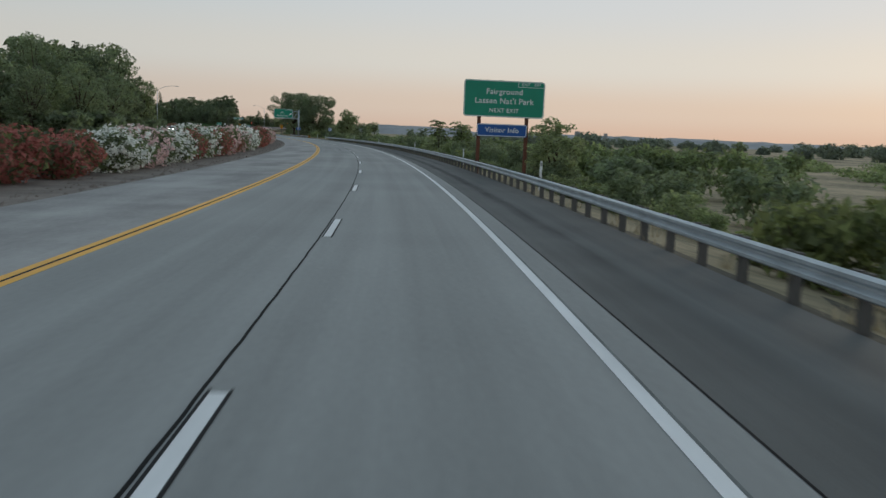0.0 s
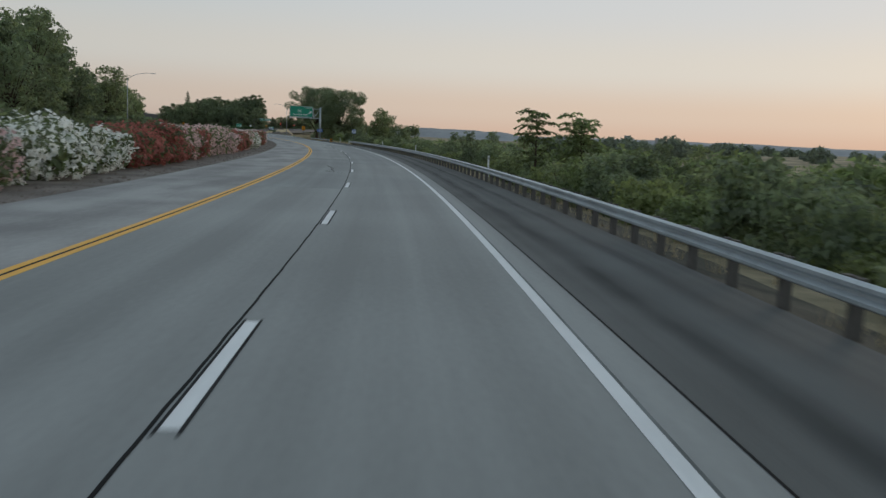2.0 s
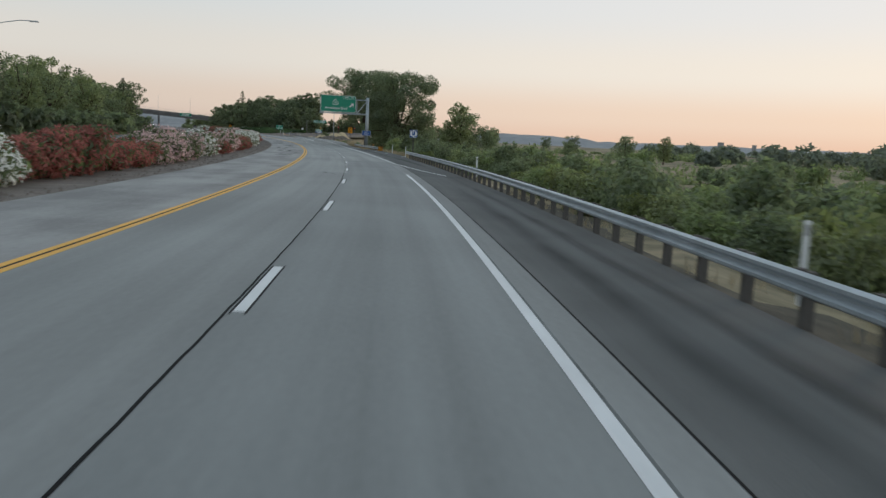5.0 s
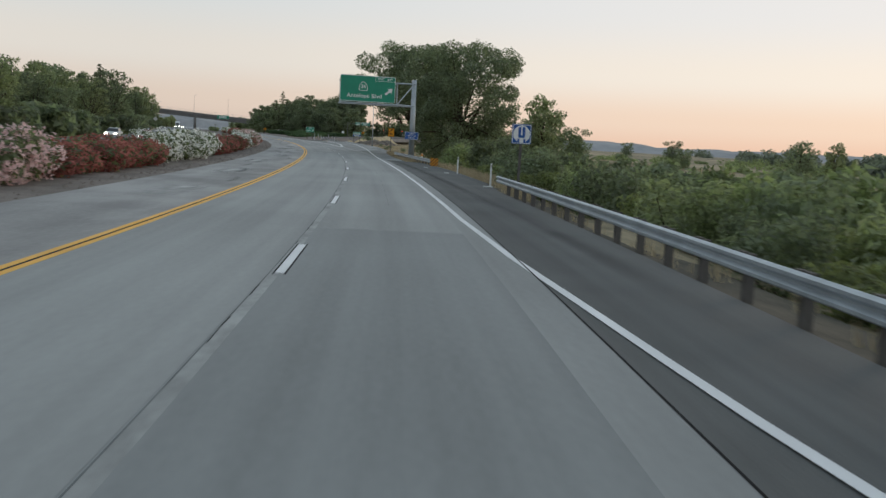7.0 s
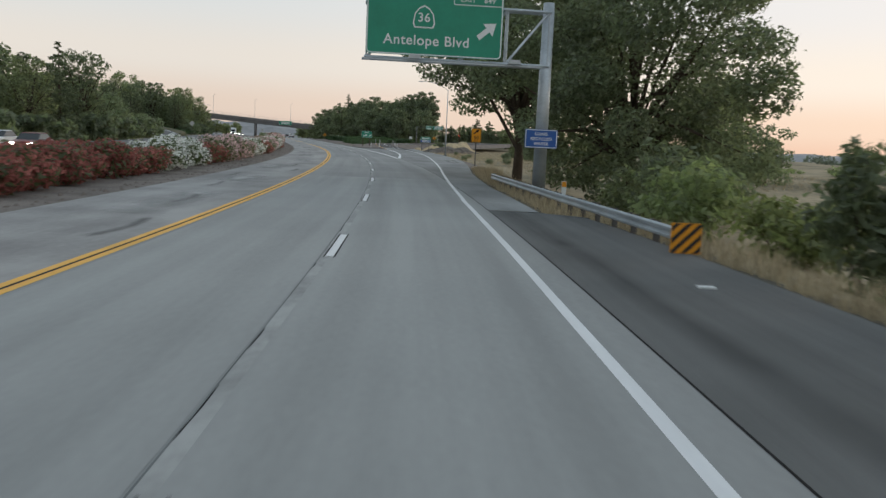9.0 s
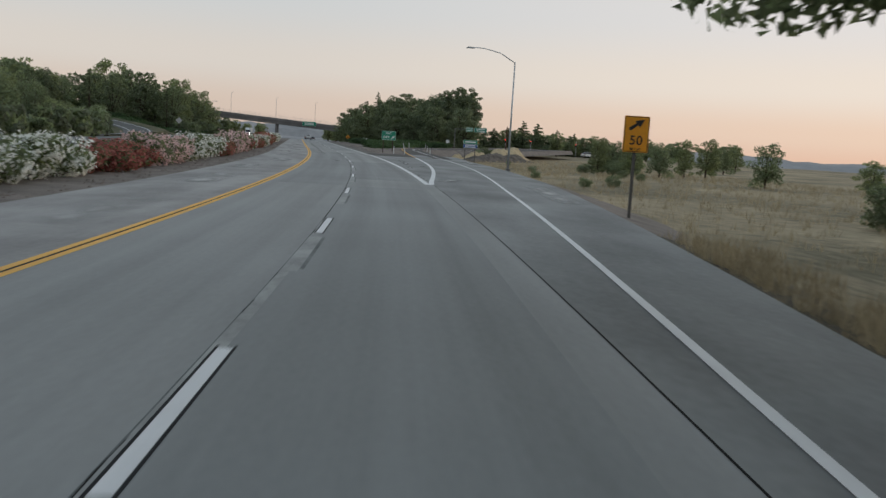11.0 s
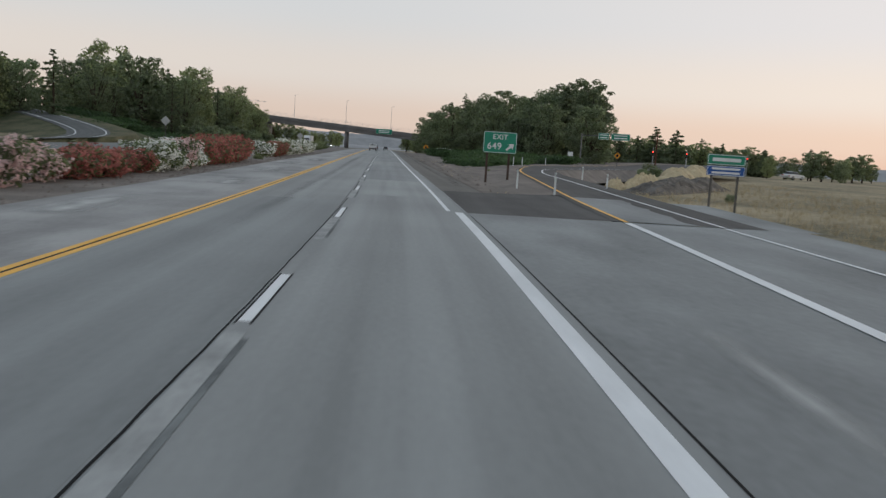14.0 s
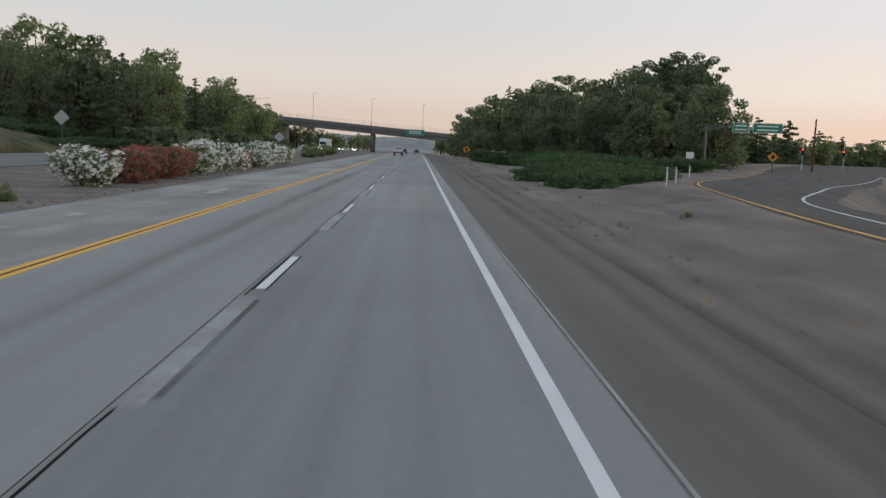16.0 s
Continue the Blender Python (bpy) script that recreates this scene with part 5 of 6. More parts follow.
# scattered trees and thickets on the lower ground to the right
GROUP_T = "trees on the low ground"
small = [broadleaf("small_tree", stand(337, 33, -1.2), 17, 7.4, 2.9, LEAF, 3000, "small leafy green tree on the low ground", GROUP_T, 0.19, 0.12, 18, (0.2, 0.38)),
         broadleaf("small_tree", stand(345, 45, -1.2), 18, 7.0, 3.2, LEAF_DARK, 3000, "small dark green tree on the low ground", GROUP_T, 0.19, 0.1, 16, (0.2, 0.4))]
copies(small, [(a, b, c, k * 2.15) for a, b, c, k in [(338, 36, -1.2, 0.72), (349, 41, -1.2, 0.7), (50.5, 9.9, -1.0, 0.27), (268, 22, -2, 0.2), (430, 38, -1.3, 0.34), (437, 43, -1.3, 0.36), (426, 42, -1.2, 0.32), (441, 48, -1.2, 0.36), (250, 30, -2, 0.2), (262, 36, -2, 0.22), (630, 112, 0, 0.42), (640, 122, 0, 0.46), (652, 131, 0, 0.42), (640, 140, 0, 0.46), (655, 150, 0, 0.42), (430, 48, -0.6, 0.36), (446, 64, -0.6, 0.42), (470, 78, -0.6, 0.4), (438, 56, -0.7, 0.38), (400, 48, -0.9, 0.36), (380, 60, -1, 0.36), (500, 96, -0.6, 0.44), (520, 110, -0.6, 0.46), (480, 130, -0.6, 0.4), (400, 62, -0.8, 0.25), (395, 95, -1, 0.4),
              (190, 60, -2, 0.3), (230, 75, -2, 0.34), (150, 75, -2, 0.32), (300, 60, -1.5, 0.4), (320, 80, -1.5, 0.4), (350, 70, -1.5, 0.3)]])
def frond_tree(m, seed, height, label):
    """A thin young tree whose branch ends carry rosettes of long drooping fronds."""
    rng = np.random.default_rng(seed)
    t = thing("ailanthus_tree", m, label, "tree", GROUP_T)
    part("trunk", Shape().tube([(0, 0, -0.3), (0.1, 0, height * 0.5), (0.05, 0.1, height * 0.9)], [0.09, 0.06, 0.03], 7), BARK, t, smooth=True)
    limbs, v, f = Shape(), [], []
    for i in range(18):
        a, z = i * 2.4, height * (0.36 + 0.034 * i)
        reach = rng.uniform(0.4, 1.35) * (1.1 - 0.03 * i)
        hub = Vector((reach * math.cos(a), reach * math.sin(a), z + reach * 0.5))
        limbs.tube([(0.08, 0.05, z - 0.3), tuple(hub)], [0.02, 0.008], 5)
        for j in range(7):
            b = j * 0.9 + rng.uniform(-0.2, 0.2)
            out, side = Vector((math.cos(b), math.sin(b), 0)), Vector((-math.sin(b), math.cos(b), 0))
            long, lift = rng.uniform(0.5, 0.9), rng.uniform(0.15, 0.6)
            for p in range(7):               # paired leaflets along the frond
                g = (p + 1) / 7
                mid = hub + out * long * g + Vector((0, 0, lift * g - 0.45 * g * g))
                for sd in (-1, 1):
                    o, tip = len(v), mid + side * sd * 0.19 * (1.1 - 0.5 * g) + out * 0.06 + Vector((0, 0, rng.uniform(-0.22, 0.1)))
                    v += [tuple(mid - out * 0.09), tuple(mid + out * 0.12), tuple(tip)]
                    f.append((o, o + 1, o + 2))
    tagged(part("bough_work", limbs, BARK, t), kind="stuff")
    me = bpy.data.meshes.new("fronds")
    me.from_pydata(v, [], f)
    me.materials.append(SHRUB)
    part("fronds", me, SHRUB, t)


for i, (s, u) in enumerate([(107.4, 9.3), (107.6, 12.2), (109.6, 12.9)]):
    frond_tree(stand(s, u, -1.6), 61 + i, 5.8 - 0.35 * i, "small tree with long spreading feathery leaves")

# ---------------------------------------------------------------- shrubs
def shrub(name, m, seed, wide, high, mat, count, label, group, leaf=0.16, category="shrub"):
    rng = np.random.default_rng(seed)
    t = thing(name, m, label, category, group)
    blobs = [(0, 0, high * 0.42, wide * 0.42, wide * 0.42, high * 0.5)]
    for i in range(13):
        a, q, k = i * 2.4 + rng.normal(0, 0.4), rng.uniform(0.18, 0.44), rng.uniform(0.6, 1.1)
        blobs.append((wide * q * math.cos(a), wide * q * math.sin(a), high * rng.uniform(0.2, 0.86), wide * 0.19 * k, wide * 0.19 * k, high * 0.2 * k))
    stems = Shape()
    for b in blobs[1:6]:
        stems.tube([(b[0] * 0.2, b[1] * 0.2, -0.15), (b[0], b[1], b[2])], [0.04, 0.015], 5)
    tagged(part("stem_work", stems, BARK, t), kind="stuff")
    c, d = in_blobs(blobs, count, rng, 0.35)
    c[:, 2] = np.maximum(c[:, 2], 0.03)
    part("foliage", leaves_mesh("foliage", mat, c, d, leaf, rng), mat, t)
    return t


GROUP_S = "shrubs behind the guardrail"
shrubs = [shrub("shrub", stand(2, 9.5, -0.7), 71, 3.6, 2.7, SHRUB, 1900, "dense green roadside shrub", GROUP_S, 0.145),
          shrub("shrub", stand(6, 12, -1.2), 72, 4.0, 3.2, LEAF_DARK, 1900, "dense dark green roadside shrub", GROUP_S, 0.145),
          shrub("shrub", stand(10, 9.2, -0.7), 73, 3.4, 2.4, LEAF, 1900, "dense dark green roadside shrub", GROUP_S, 0.145),
          shrub("shrub", stand(14, 12.6, -1.2), 78, 2.6, 3.5, LEAF_DARK, 1900, "tall narrow dark green shrub", GROUP_S, 0.145),
          shrub("shrub", stand(18, 9.4, -0.8), 79, 3.8, 2.0, WEED, 1900, "low yellowish green roadside shrub", GROUP_S, 0.145)]
rng = random.Random(8)
places = []
s = 12.0
while s < 262:
    gap = s < 62
    if s > 38 or rng.random() < 0.85:
        places.append((s, 9.6 + rng.uniform(-0.5, 0.8), -0.9, rng.uniform(0.45, 1.05) * (0.62 if gap else 0.95)))
    if rng.random() < (0.4 if gap else 0.95):
        places.append((s + 1.2, 13.2 + rng.uniform(-1, 1.5), -1.7, rng.uniform(0.75, 1.3) * (0.7 if s < 62 else 1.0)))
    if rng.random() < (0.12 if s < 60 else 0.5):
        places.append((s - 1, 19 + rng.uniform(-2, 5), -2.1, rng.uniform(0.9, 1.3)))
    if rng.random() < (0.08 if s < 110 else 0.3):
        places.append((s, 32 + rng.uniform(-6, 14), -2.1, rng.uniform(0.8, 1.3)))
    s += rng.uniform(2.6, 3.6)
places += [(62 + 4.3 * i, 17.5 + 2.6 * (i % 3), -2.1, 1.1 + 0.15 * (i % 2)) for i in range(13)] + [(66 + 6 * i, 29 + 5 * (i % 3), -2.1, 1.2) for i in range(10)]
places += [(257.5, 10.4, -1.0, 0.9), (260.5, 11.6, -1.1, 1.1), (263.5, 13, -1.2, 1.15), (259, 14, -1.4, 1.1), (266, 14.8, -1.4, 1.1)]
places += [(270, 10.5, -1.0, 1.1), (275, 11.2, -1.0, 1.0), (281, 10.2, -0.9, 1.1), (286, 11.5, -1.0, 1.2), (291, 10.8, -0.9, 1.0), (266, 12, -1, 1.2), (381, 19.6, -0.6, 0.4), (383, 23, -0.6, 0.55), (395, 18.5, -0.6, 0.4), (440, 46, -1.3, 1.0), (436, 40, -1.3, 1.0), (434, 37, -1.2, 0.7), (446, 50, -1.2, 1.15), (428, 40, -1, 1.0), (433, 43, -1, 1.1), (415, 36, -1, 0.5), (404, 34, -1, 0.45), (470, 34, -0.7, 0.4), (424, 26, -0.8, 0.4)]
thicket = [shrub("shrub", stand(4, 20, -2.1), 75, 4.2, 3.2, SHRUB, 1000, "loose green shrub on the low ground", GROUP_S, 0.23),
           shrub("shrub", stand(9, 24, -2.1), 76, 4.6, 3.0, LEAF_DARK, 1000, "loose dark green shrub on the low ground", GROUP_S, 0.23)]
copies(shrubs, [q for q in places if q[1] < 15.5])
copies(thicket, [q for q in places if q[1] >= 15.5 and q[0] < 335])
field_shrub = shrub("shrub", stand(348, 27, -1.1), 77, 3.6, 2.6, LEAF_DARK, 3600, "dark green bush among the dry grass", GROUP_S, 0.1)
copies([field_shrub], [(a, b, c, k * 0.85) for a, b, c, k in places if b >= 15.5 and a >= 335])
big_shrub = shrub("undergrowth", stand(140, -43, -0.3), 74, 5.5, 3.0, LEAF_DARK, 1300, "dark green undergrowth at the wood's edge", GROUP_L, 0.34)
low += [(664 + 2 * (i % 3), 80 + 4.4 * i, -0.3, 1.15 + 0.2 * (i % 3)) for i in range(12)]
copies([big_shrub], low)

# low ivy mounds near the ramp and on the bank
GROUP_I = "ivy mounds"
ivy = shrub("ivy_mound", stand(528, 16.5, -0.4), 81, 9, 1.9, IVY, 4000, "low spreading bank of dark green ivy", GROUP_I, 0.2, "ivy")
for s, u, k in ((499, 11.2, 0.62), (503, 13.6, 0.66), (507, 16.6, 0.66), (508, 10.2, 0.6), (513, 12.6, 0.75), (516, 18.5, 0.8), (522, 14.5, 0.9), (536, 20, 1.0), (546, 23, 1.0), (556, 19, 1.1), (568, 15.5, 1.0), (580, 14, 1.0), (592, 13.5, 0.9), (560, 29, 1.1), (575, 25, 1.2), (604, 14, 0.9), (620, 14.5, 0.9), (545, 31, 1.1), (588, 24, 1.2), (546, -45, 0.9), (554, -47, 1.0), (562, -48, 1.0), (572, -46, 1.2), (585, -44.5, 1.0), (598, -43.5, 1.0), (612, -43.5, 1.0)):
    copy_thing(ivy, stand(s, u, -0.3, (s * 37) % 360) @ Matrix.Diagonal((k, k, k * (1.2 if u > 0 else 0.9), 1)))

for s, u, z, k in ((552, -53, 1.9, 0.9), (560, -56, 2.6, 0.9), (566, -60, 3.6, 1.0), (572, -65, 3.8, 1.0), (578, -70, 4.4, 1.0), (570, -54, 1.6, 1.0), (580, -58, 2.6, 1.1), (586, -52, 0.8, 1.1)):
    copy_thing(ivy, stand(s, u, z - 0.5, (s * 53) % 360) @ Matrix.Diagonal((k, k, k * 1.1, 1)))

# the oleander hedge in the median
GROUP_O = "oleanders in the median"


def oleander(m, seed, bloom, label):
    rng = np.random.default_rng(seed)
    wide, high = 3.5, (2.2 if bloom is BLOOM_RED else 2.35)
    t = thing("oleander", m, label, "shrub", GROUP_O)
    blobs = [(0, 0, high * 0.45, wide * 0.36, wide * 0.36, high * 0.46)]
    for i in range(7):
        a = i * 0.9 + rng.uniform(-0.3, 0.3)
        blobs.append((wide * 0.28 * math.cos(a), wide * 0.28 * math.sin(a), high * rng.uniform(0.3, 0.78), wide * 0.2, wide * 0.2, high * 0.24))
    stems = Shape()
    for b in blobs[1:]:
        stems.tube([(b[0] * 0.15, b[1] * 0.15, -0.1), (b[0] * 0.8, b[1] * 0.8, b[2])], [0.035, 0.012], 5)
    tagged(part("stem_work", stems, BARK, t), kind="stuff")
    red = bloom is BLOOM_RED
    c, d = in_blobs(blobs, 520 if red else 720, rng, 0.4)
    c[:, 2] = np.maximum(c[:, 2], 0.05)
    part("foliage", leaves_mesh("foliage", OLEANDER, c, d, 0.15, rng, 2.2), OLEANDER, t)
    if red:
        c, d = in_blobs(blobs, 2000, rng, 0.7)
    else:                                    # clusters of blossoms at the tips
        hub, hd = in_blobs(blobs, 300, rng, 0.97)
        pick = rng.integers(0, 300, 1600)
        c, d = hub[pick] + rng.normal(0, 0.085, (1600, 3)), hd[pick]
    c[:, 2] = np.maximum(c[:, 2], 0.08)
    part("blossom", leaves_mesh("blossom", bloom, c, d, 0.125 if not red else 0.118, rng, 1.1 if not red else 1.5), bloom, t)
    return t


whites = [oleander(stand(8 + 3 * i, -14.4, -0.1), 91 + i, BLOOM_WHITE, "rounded oleander covered in white blossom") for i in range(2)]
pinks = [oleander(stand(15 + 3 * i, -14.4, -0.1), 94 + i, BLOOM_PINK, "rounded oleander covered in pale pink blossom") for i in range(2)]
reds = [oleander(stand(28 + 3 * i, -14.4, -0.1), 97 + i, BLOOM_RED, "low oleander with dark red blossom") for i in range(2)]
RUNS = [(39, "r"), (44.5, "w"), (49, "p"), (55.5, "w"), (62, "r"), (66.5, "w"), (71, "r"), (76, "p"), (82, "r"), (85, "p"), (100, "w"), (112.5, "r"), (117, "p"), (122, "r"), (140, "p"), (152, "r"), (159.5, "p"), (170, "w"), (190, "r"), (206, "p"), (213, "w"),
        (217, "p"), (224, "r"), (229, "p"), (249, "r"), (270, "w"), (297, "r"), (309, "w"), (316, "r"), (332, "p"), (343, "w"), (355, "r"), (364, "p"), (379, "w"), (386.5, "r"), (403, "p"), (409, "r"), (416, "w"), (423, "p"),
        (433.5, "r"), (438.5, "w"), (442, "p"), (446.5, "w"), (466.5, "r"), (479, "."), (483, "w"), (495, "r"), (508, "w"), (512, "r"), (530, "w")]
tallness = curve_of([(42, 1.0), (120, 1.12), (150, 0.95), (215, 0.92), (316, 0.86), (332, 0.8), (384, 0.8), (390, 0.95), (404, 0.95), (411, 0.8), (432, 0.78), (446, 0.8), (450, 1.1), (466, 1.1), (479, 0.9), (534, 0.8)])
rng = random.Random(3)
begin = 33.0
for end, c in RUNS:
    n = max(1, round((end - begin) / 2.9))
    for i in range(n if c != "." else 0):
        s = begin + (end - begin) * (i + 0.5) / n
        pair = {"w": whites, "p": pinks, "r": reds}[c]
        k = rng.uniform(0.84, 1.1) * tallness(s) * (0.86 if c == "r" and 180 < s < 440 else 1.0) * (0.92 if i in (0, n - 1) else 1.0)
        copy_thing(pair[i % 2], stand(s + rng.uniform(-0.3, 0.3), -13.75 + rng.uniform(-0.35, 0.35) + 0.45 * min(1, max(0, (s - 415) / 20)), -0.1, rng.uniform(0, 360)) @ Matrix.Diagonal((max(k, 0.9), max(k, 0.9), k, 1)))
    begin = end

for s, u, k in ((600, 13.6, 0.85), (604, 15.6, 0.8), (612, 17.4, 0.75), (590, 20.5, 0.7)):
    copy_thing(whites[int(s) % 2], stand(s, u, 0.3, s) @ Matrix.Diagonal((k, k, k * 0.8, 1)))

# dark low shrubs past the oleanders
for s, u, k in ((566, -15, 0.75), (572, -15.5, 0.8), (578, -15, 0.7), (598, -15.5, 0.85), (601, -16, 0.8), (452, -17, 0.25), (471.5, -12.6, 0.3), (474, 10.2, 0.2)):
    copy_thing(shrubs[2], stand(s, u, -0.2, s) @ Matrix.Diagonal((k, k, k, 1)))


# dry grass tufts along the verge
def tufts(places, name, label, seed, high=0.45, blades=14):
    rng = np.random.default_rng(seed)
    v, f = [], []
    for s, u, z in places:
        p = spot(s, u, z)
        for _ in range(blades):
            a, l = rng.uniform(0, math.tau), high * rng.uniform(0.5, 1.3)
            bx, by = p.x + rng.normal(0, 0.16), p.y + rng.normal(0, 0.16)
            dx, dy = math.cos(a) * 0.012, math.sin(a) * 0.012
            lx, ly = rng.normal(0, 0.25) * l, rng.normal(0, 0.25) * l
            o = len(v)
            v += [(bx - dx, by - dy, p.z), (bx + dx, by + dy, p.z), (bx + lx, by + ly, p.z + l)]
            f.append((o, o + 1, o + 2))
    me = bpy.data.meshes.new(name)
    me.from_pydata(v, [], f)
    me.materials.append(STRAW)
    return tagged(new(name, me), label, "grass", "", "stuff")


rng = random.Random(17)
verge = [(rng.uniform(5, 232), 0, 0) for _ in range(170)] + [(rng.uniform(232, 330), 0, 0) for _ in range(600)]
verge = [(s, EDGE_R(s) + 0.3 + abs(rng.gauss(0.5, 0.5)), -0.25) for s, _, _ in verge]
verge += [(s, EDGE_R(s) + rng.uniform(0.3, 2.6), -0.3) for s in (rng.uniform(236, 330) for _ in range(700))]
tufts(verge, "dry_grass", "straw-coloured dry grass along the verge", 4)
field = [(rng.uniform(330, 545), rng.uniform(12, 75)) for _ in range(5200)]
field = [(s, u, float(ground_height(np.array(s), np.array(u))) - rise(s)) for s, u in field if u > (EDGE_R(s) + 1.5 if s < 418 else RAMP_R(min(s, 540)) + 5)]
tufts(field, "field_grass", "straw-coloured dry grass on the field", 5, 0.55, 12)

def stones(places, name, label, seed):
    rng = np.random.default_rng(seed)
    v, f = [], []
    for s, u, z in places:
        p, o = spot(s, u, z), len(v)
        r = abs(rng.normal(0.05, 0.03)) + 0.02
        ring = [(p.x + r * rng.uniform(0.7, 1.3) * math.cos(a), p.y + r * rng.uniform(0.7, 1.3) * math.sin(a), p.z - 0.02) for a in np.linspace(0, math.tau, 6)[:-1]]
        v += ring + [(p.x + rng.normal(0, r * 0.2), p.y + rng.normal(0, r * 0.2), p.z + r * rng.uniform(0.5, 1.0))]
        f += [(o + k, o + (k + 1) % 5, o + 5) for k in range(5)]
    me = bpy.data.meshes.new(name)
    me.from_pydata(v, [], f)
    me.materials.append(DIRT_PALE)
    return tagged(new(name, me), label, "gravel", "", "stuff")


bare = [(rng.uniform(432, 520), rng.uniform(4.7, 12), 0) for _ in range(380)]
bare = [(s, u, -0.07) for s, u, _ in bare if u < 4.6 + 0.45 * (RAMP_L(s) - 4.6)]
stones(bare, "gravel", "loose stones and clods on the bare dirt", 14)
stones([(rng.uniform(20, 560), -10.6 - abs(rng.gauss(0.6, 0.7)), -0.055) for _ in range(2600)], "median_gravel", "loose stones along the median's edge", 15)
tufts([(s, u, z - 0.02) for s, u, z in bare[::8]], "gore_weeds", "sparse dry weeds on the bare dirt", 16, 0.22, 9)

# broken rock bank with an earth mound where the ramp curves away
def heap(name, a, b, deep, high, mat, label, seed, rough, lean=0.0):
    """A ridge of loose ground between two places of the plan, settled on the ground below it."""
    rng = np.random.default_rng(seed)
    sh = Shape()
    ds, du = b[0] - a[0], b[1] - a[1]
    long = math.hypot(ds, du)
    for j in range(17):
        for i in range(41):
            g, y = i / 40 + rng.normal(0, 0.004), (j / 8 - 1) * deep
            s, u = a[0] + ds * g - du / long * y, a[1] + du * g + ds / long * y
            end = min(1, 5 * g * (1 - g)) * (1 - lean + 2 * lean * g)
            h = high * max(0, end) * max(0, 1 - (j / 8 - 1) ** 2) ** 0.8 * (1 + 0.13 * math.sin(g * 19 + seed) + 0.08 * math.sin(g * 43)) + rng.normal(0, rough)
            base = float(ground_height(np.array(s), np.array(u)))
            sh.v.append(spot(s, u, base - rise(s) + (h if 0 < i < 40 and 0 < j < 16 else 0) - 0.14))
    sh.f = [(j * 41 + i, j * 41 + i + 1, (j + 1) * 41 + i + 1, (j + 1) * 41 + i) for j in range(16) for i in range(40)]
    return tagged(new(name, sh.mesh(name, mat)), label, "mound")


heap("rock_bank", (476, 25.8), (511, 49.5), 2.5, 1.75, ROCK, "dark broken rock bank below the ramp", 6, 0.13)
heap("earth_mound", (497, 34.5), (515, 49.5), 2.6, 2.9, STRAW, "tan dry-grass earth mound beside the ramp", 7, 0.1, 0.25)
heap("straw_mound", (482, 25), (489, 28.2), 1.1, 1.25, STRAW, "low mound of tan dry grass beside the ramp", 9, 0.09)
heap("straw_mound", (487, 28.5), (499, 36), 1.3, 1.9, STRAW, "low mound of tan dry grass above the rock bank", 12, 0.1)
for s, u, k in ((499, 34, 0.5), (503, 36.2, 0.72), (507, 38.6, 0.5)):
    copy_thing(field_shrub, stand(s, u, -0.6, s * 31 % 360) @ Matrix.Diagonal((k, k, k * 1.25, 1)))
cb = thing("control_cabinet", stand(513, 39.4, -0.4, -20), "small pale metal cabinet on a short post", "cabinet")
part("post", Shape().box((0, 0, 0.4), (0.12, 0.12, 0.9)), STEEL_DULL, cb)
part("box", Shape().box((0, 0, 1.15), (0.9, 0.4, 0.75), taper=0.97), SIGN_BACK, cb)

# loop ramp coming down on the far side
LOOP_WAY = [(600, -94, 5.8), (575, -78, 4.7), (560, -68, 3.8), (548, -59, 2.65), (538, -52, 1.7), (528, -47.2, 0.95), (515, -44, 0.45), (498, -41.8, 0.15), (470, -40.6, -0.02), (440, -40.2, -0.06)]


def loop_strip(name, mat, label, section, smooth=False):
    """Carries a cross-section (metres outwards, height) along the loop ramp's rounded middle line."""
    steps = np.linspace(0, len(LOOP_WAY) - 1, 55)
    way = np.stack([np.convolve(np.pad(np.interp(steps, range(len(LOOP_WAY)), [w[k] for w in LOOP_WAY]), 4, mode="edge"), np.ones(9) / 9, "valid") for k in range(3)], 1)
    sh, w = Shape(), len(section)
    for i, (s, u, z) in enumerate(way):
        ds, du = way[min(i + 1, 54)][:2] - way[max(i - 1, 0)][:2]
        long = math.hypot(ds, du)
        for off, up in section:
            if off > 3.1 and -ds / long > 0:          # the outer foot stops short of the carriageway
                off = min(off, max(3.1, (-38.9 - u) / (-ds / long)))
            h = max(-0.32, z + up) if abs(off) > 4 else z + up
            sh.v.append(spot(s + du / long * off, u - ds / long * off, h))
            sh.uv.append((off, i * 3.0))
    sh.f = [(i * w + j, i * w + j + 1, (i + 1) * w + j + 1, (i + 1) * w + j) for i in range(54) for j in range(w - 1)]
    return structure(name, sh, mat, label, smooth)


loop_strip("road_loop_ramp", ASPHALT, "dark asphalt loop ramp coming down a bank", [(-3.2, -0.2), (0, 0.0), (3.2, 0.2)])
loop_strip("road_loop_line", WHITE_PAINT, "white inner edge line of the loop ramp", [(-2.0, -0.115), (-1.8, -0.1)])
loop_strip("road_loop_outer_line", WHITE_PAINT, "white outer edge line of the loop ramp", [(2.5, 0.17), (2.7, 0.185)])
loop_strip("ground_loop_bank", BANK, "overgrown earth bank under the loop ramp", [(-16, -4.2), (-9, -1.6), (-3.0, -0.24), (3.0, 0.15), (4.2, 0.1), (7.0, 0.3), (14, -1.6), (24, -6)], True)


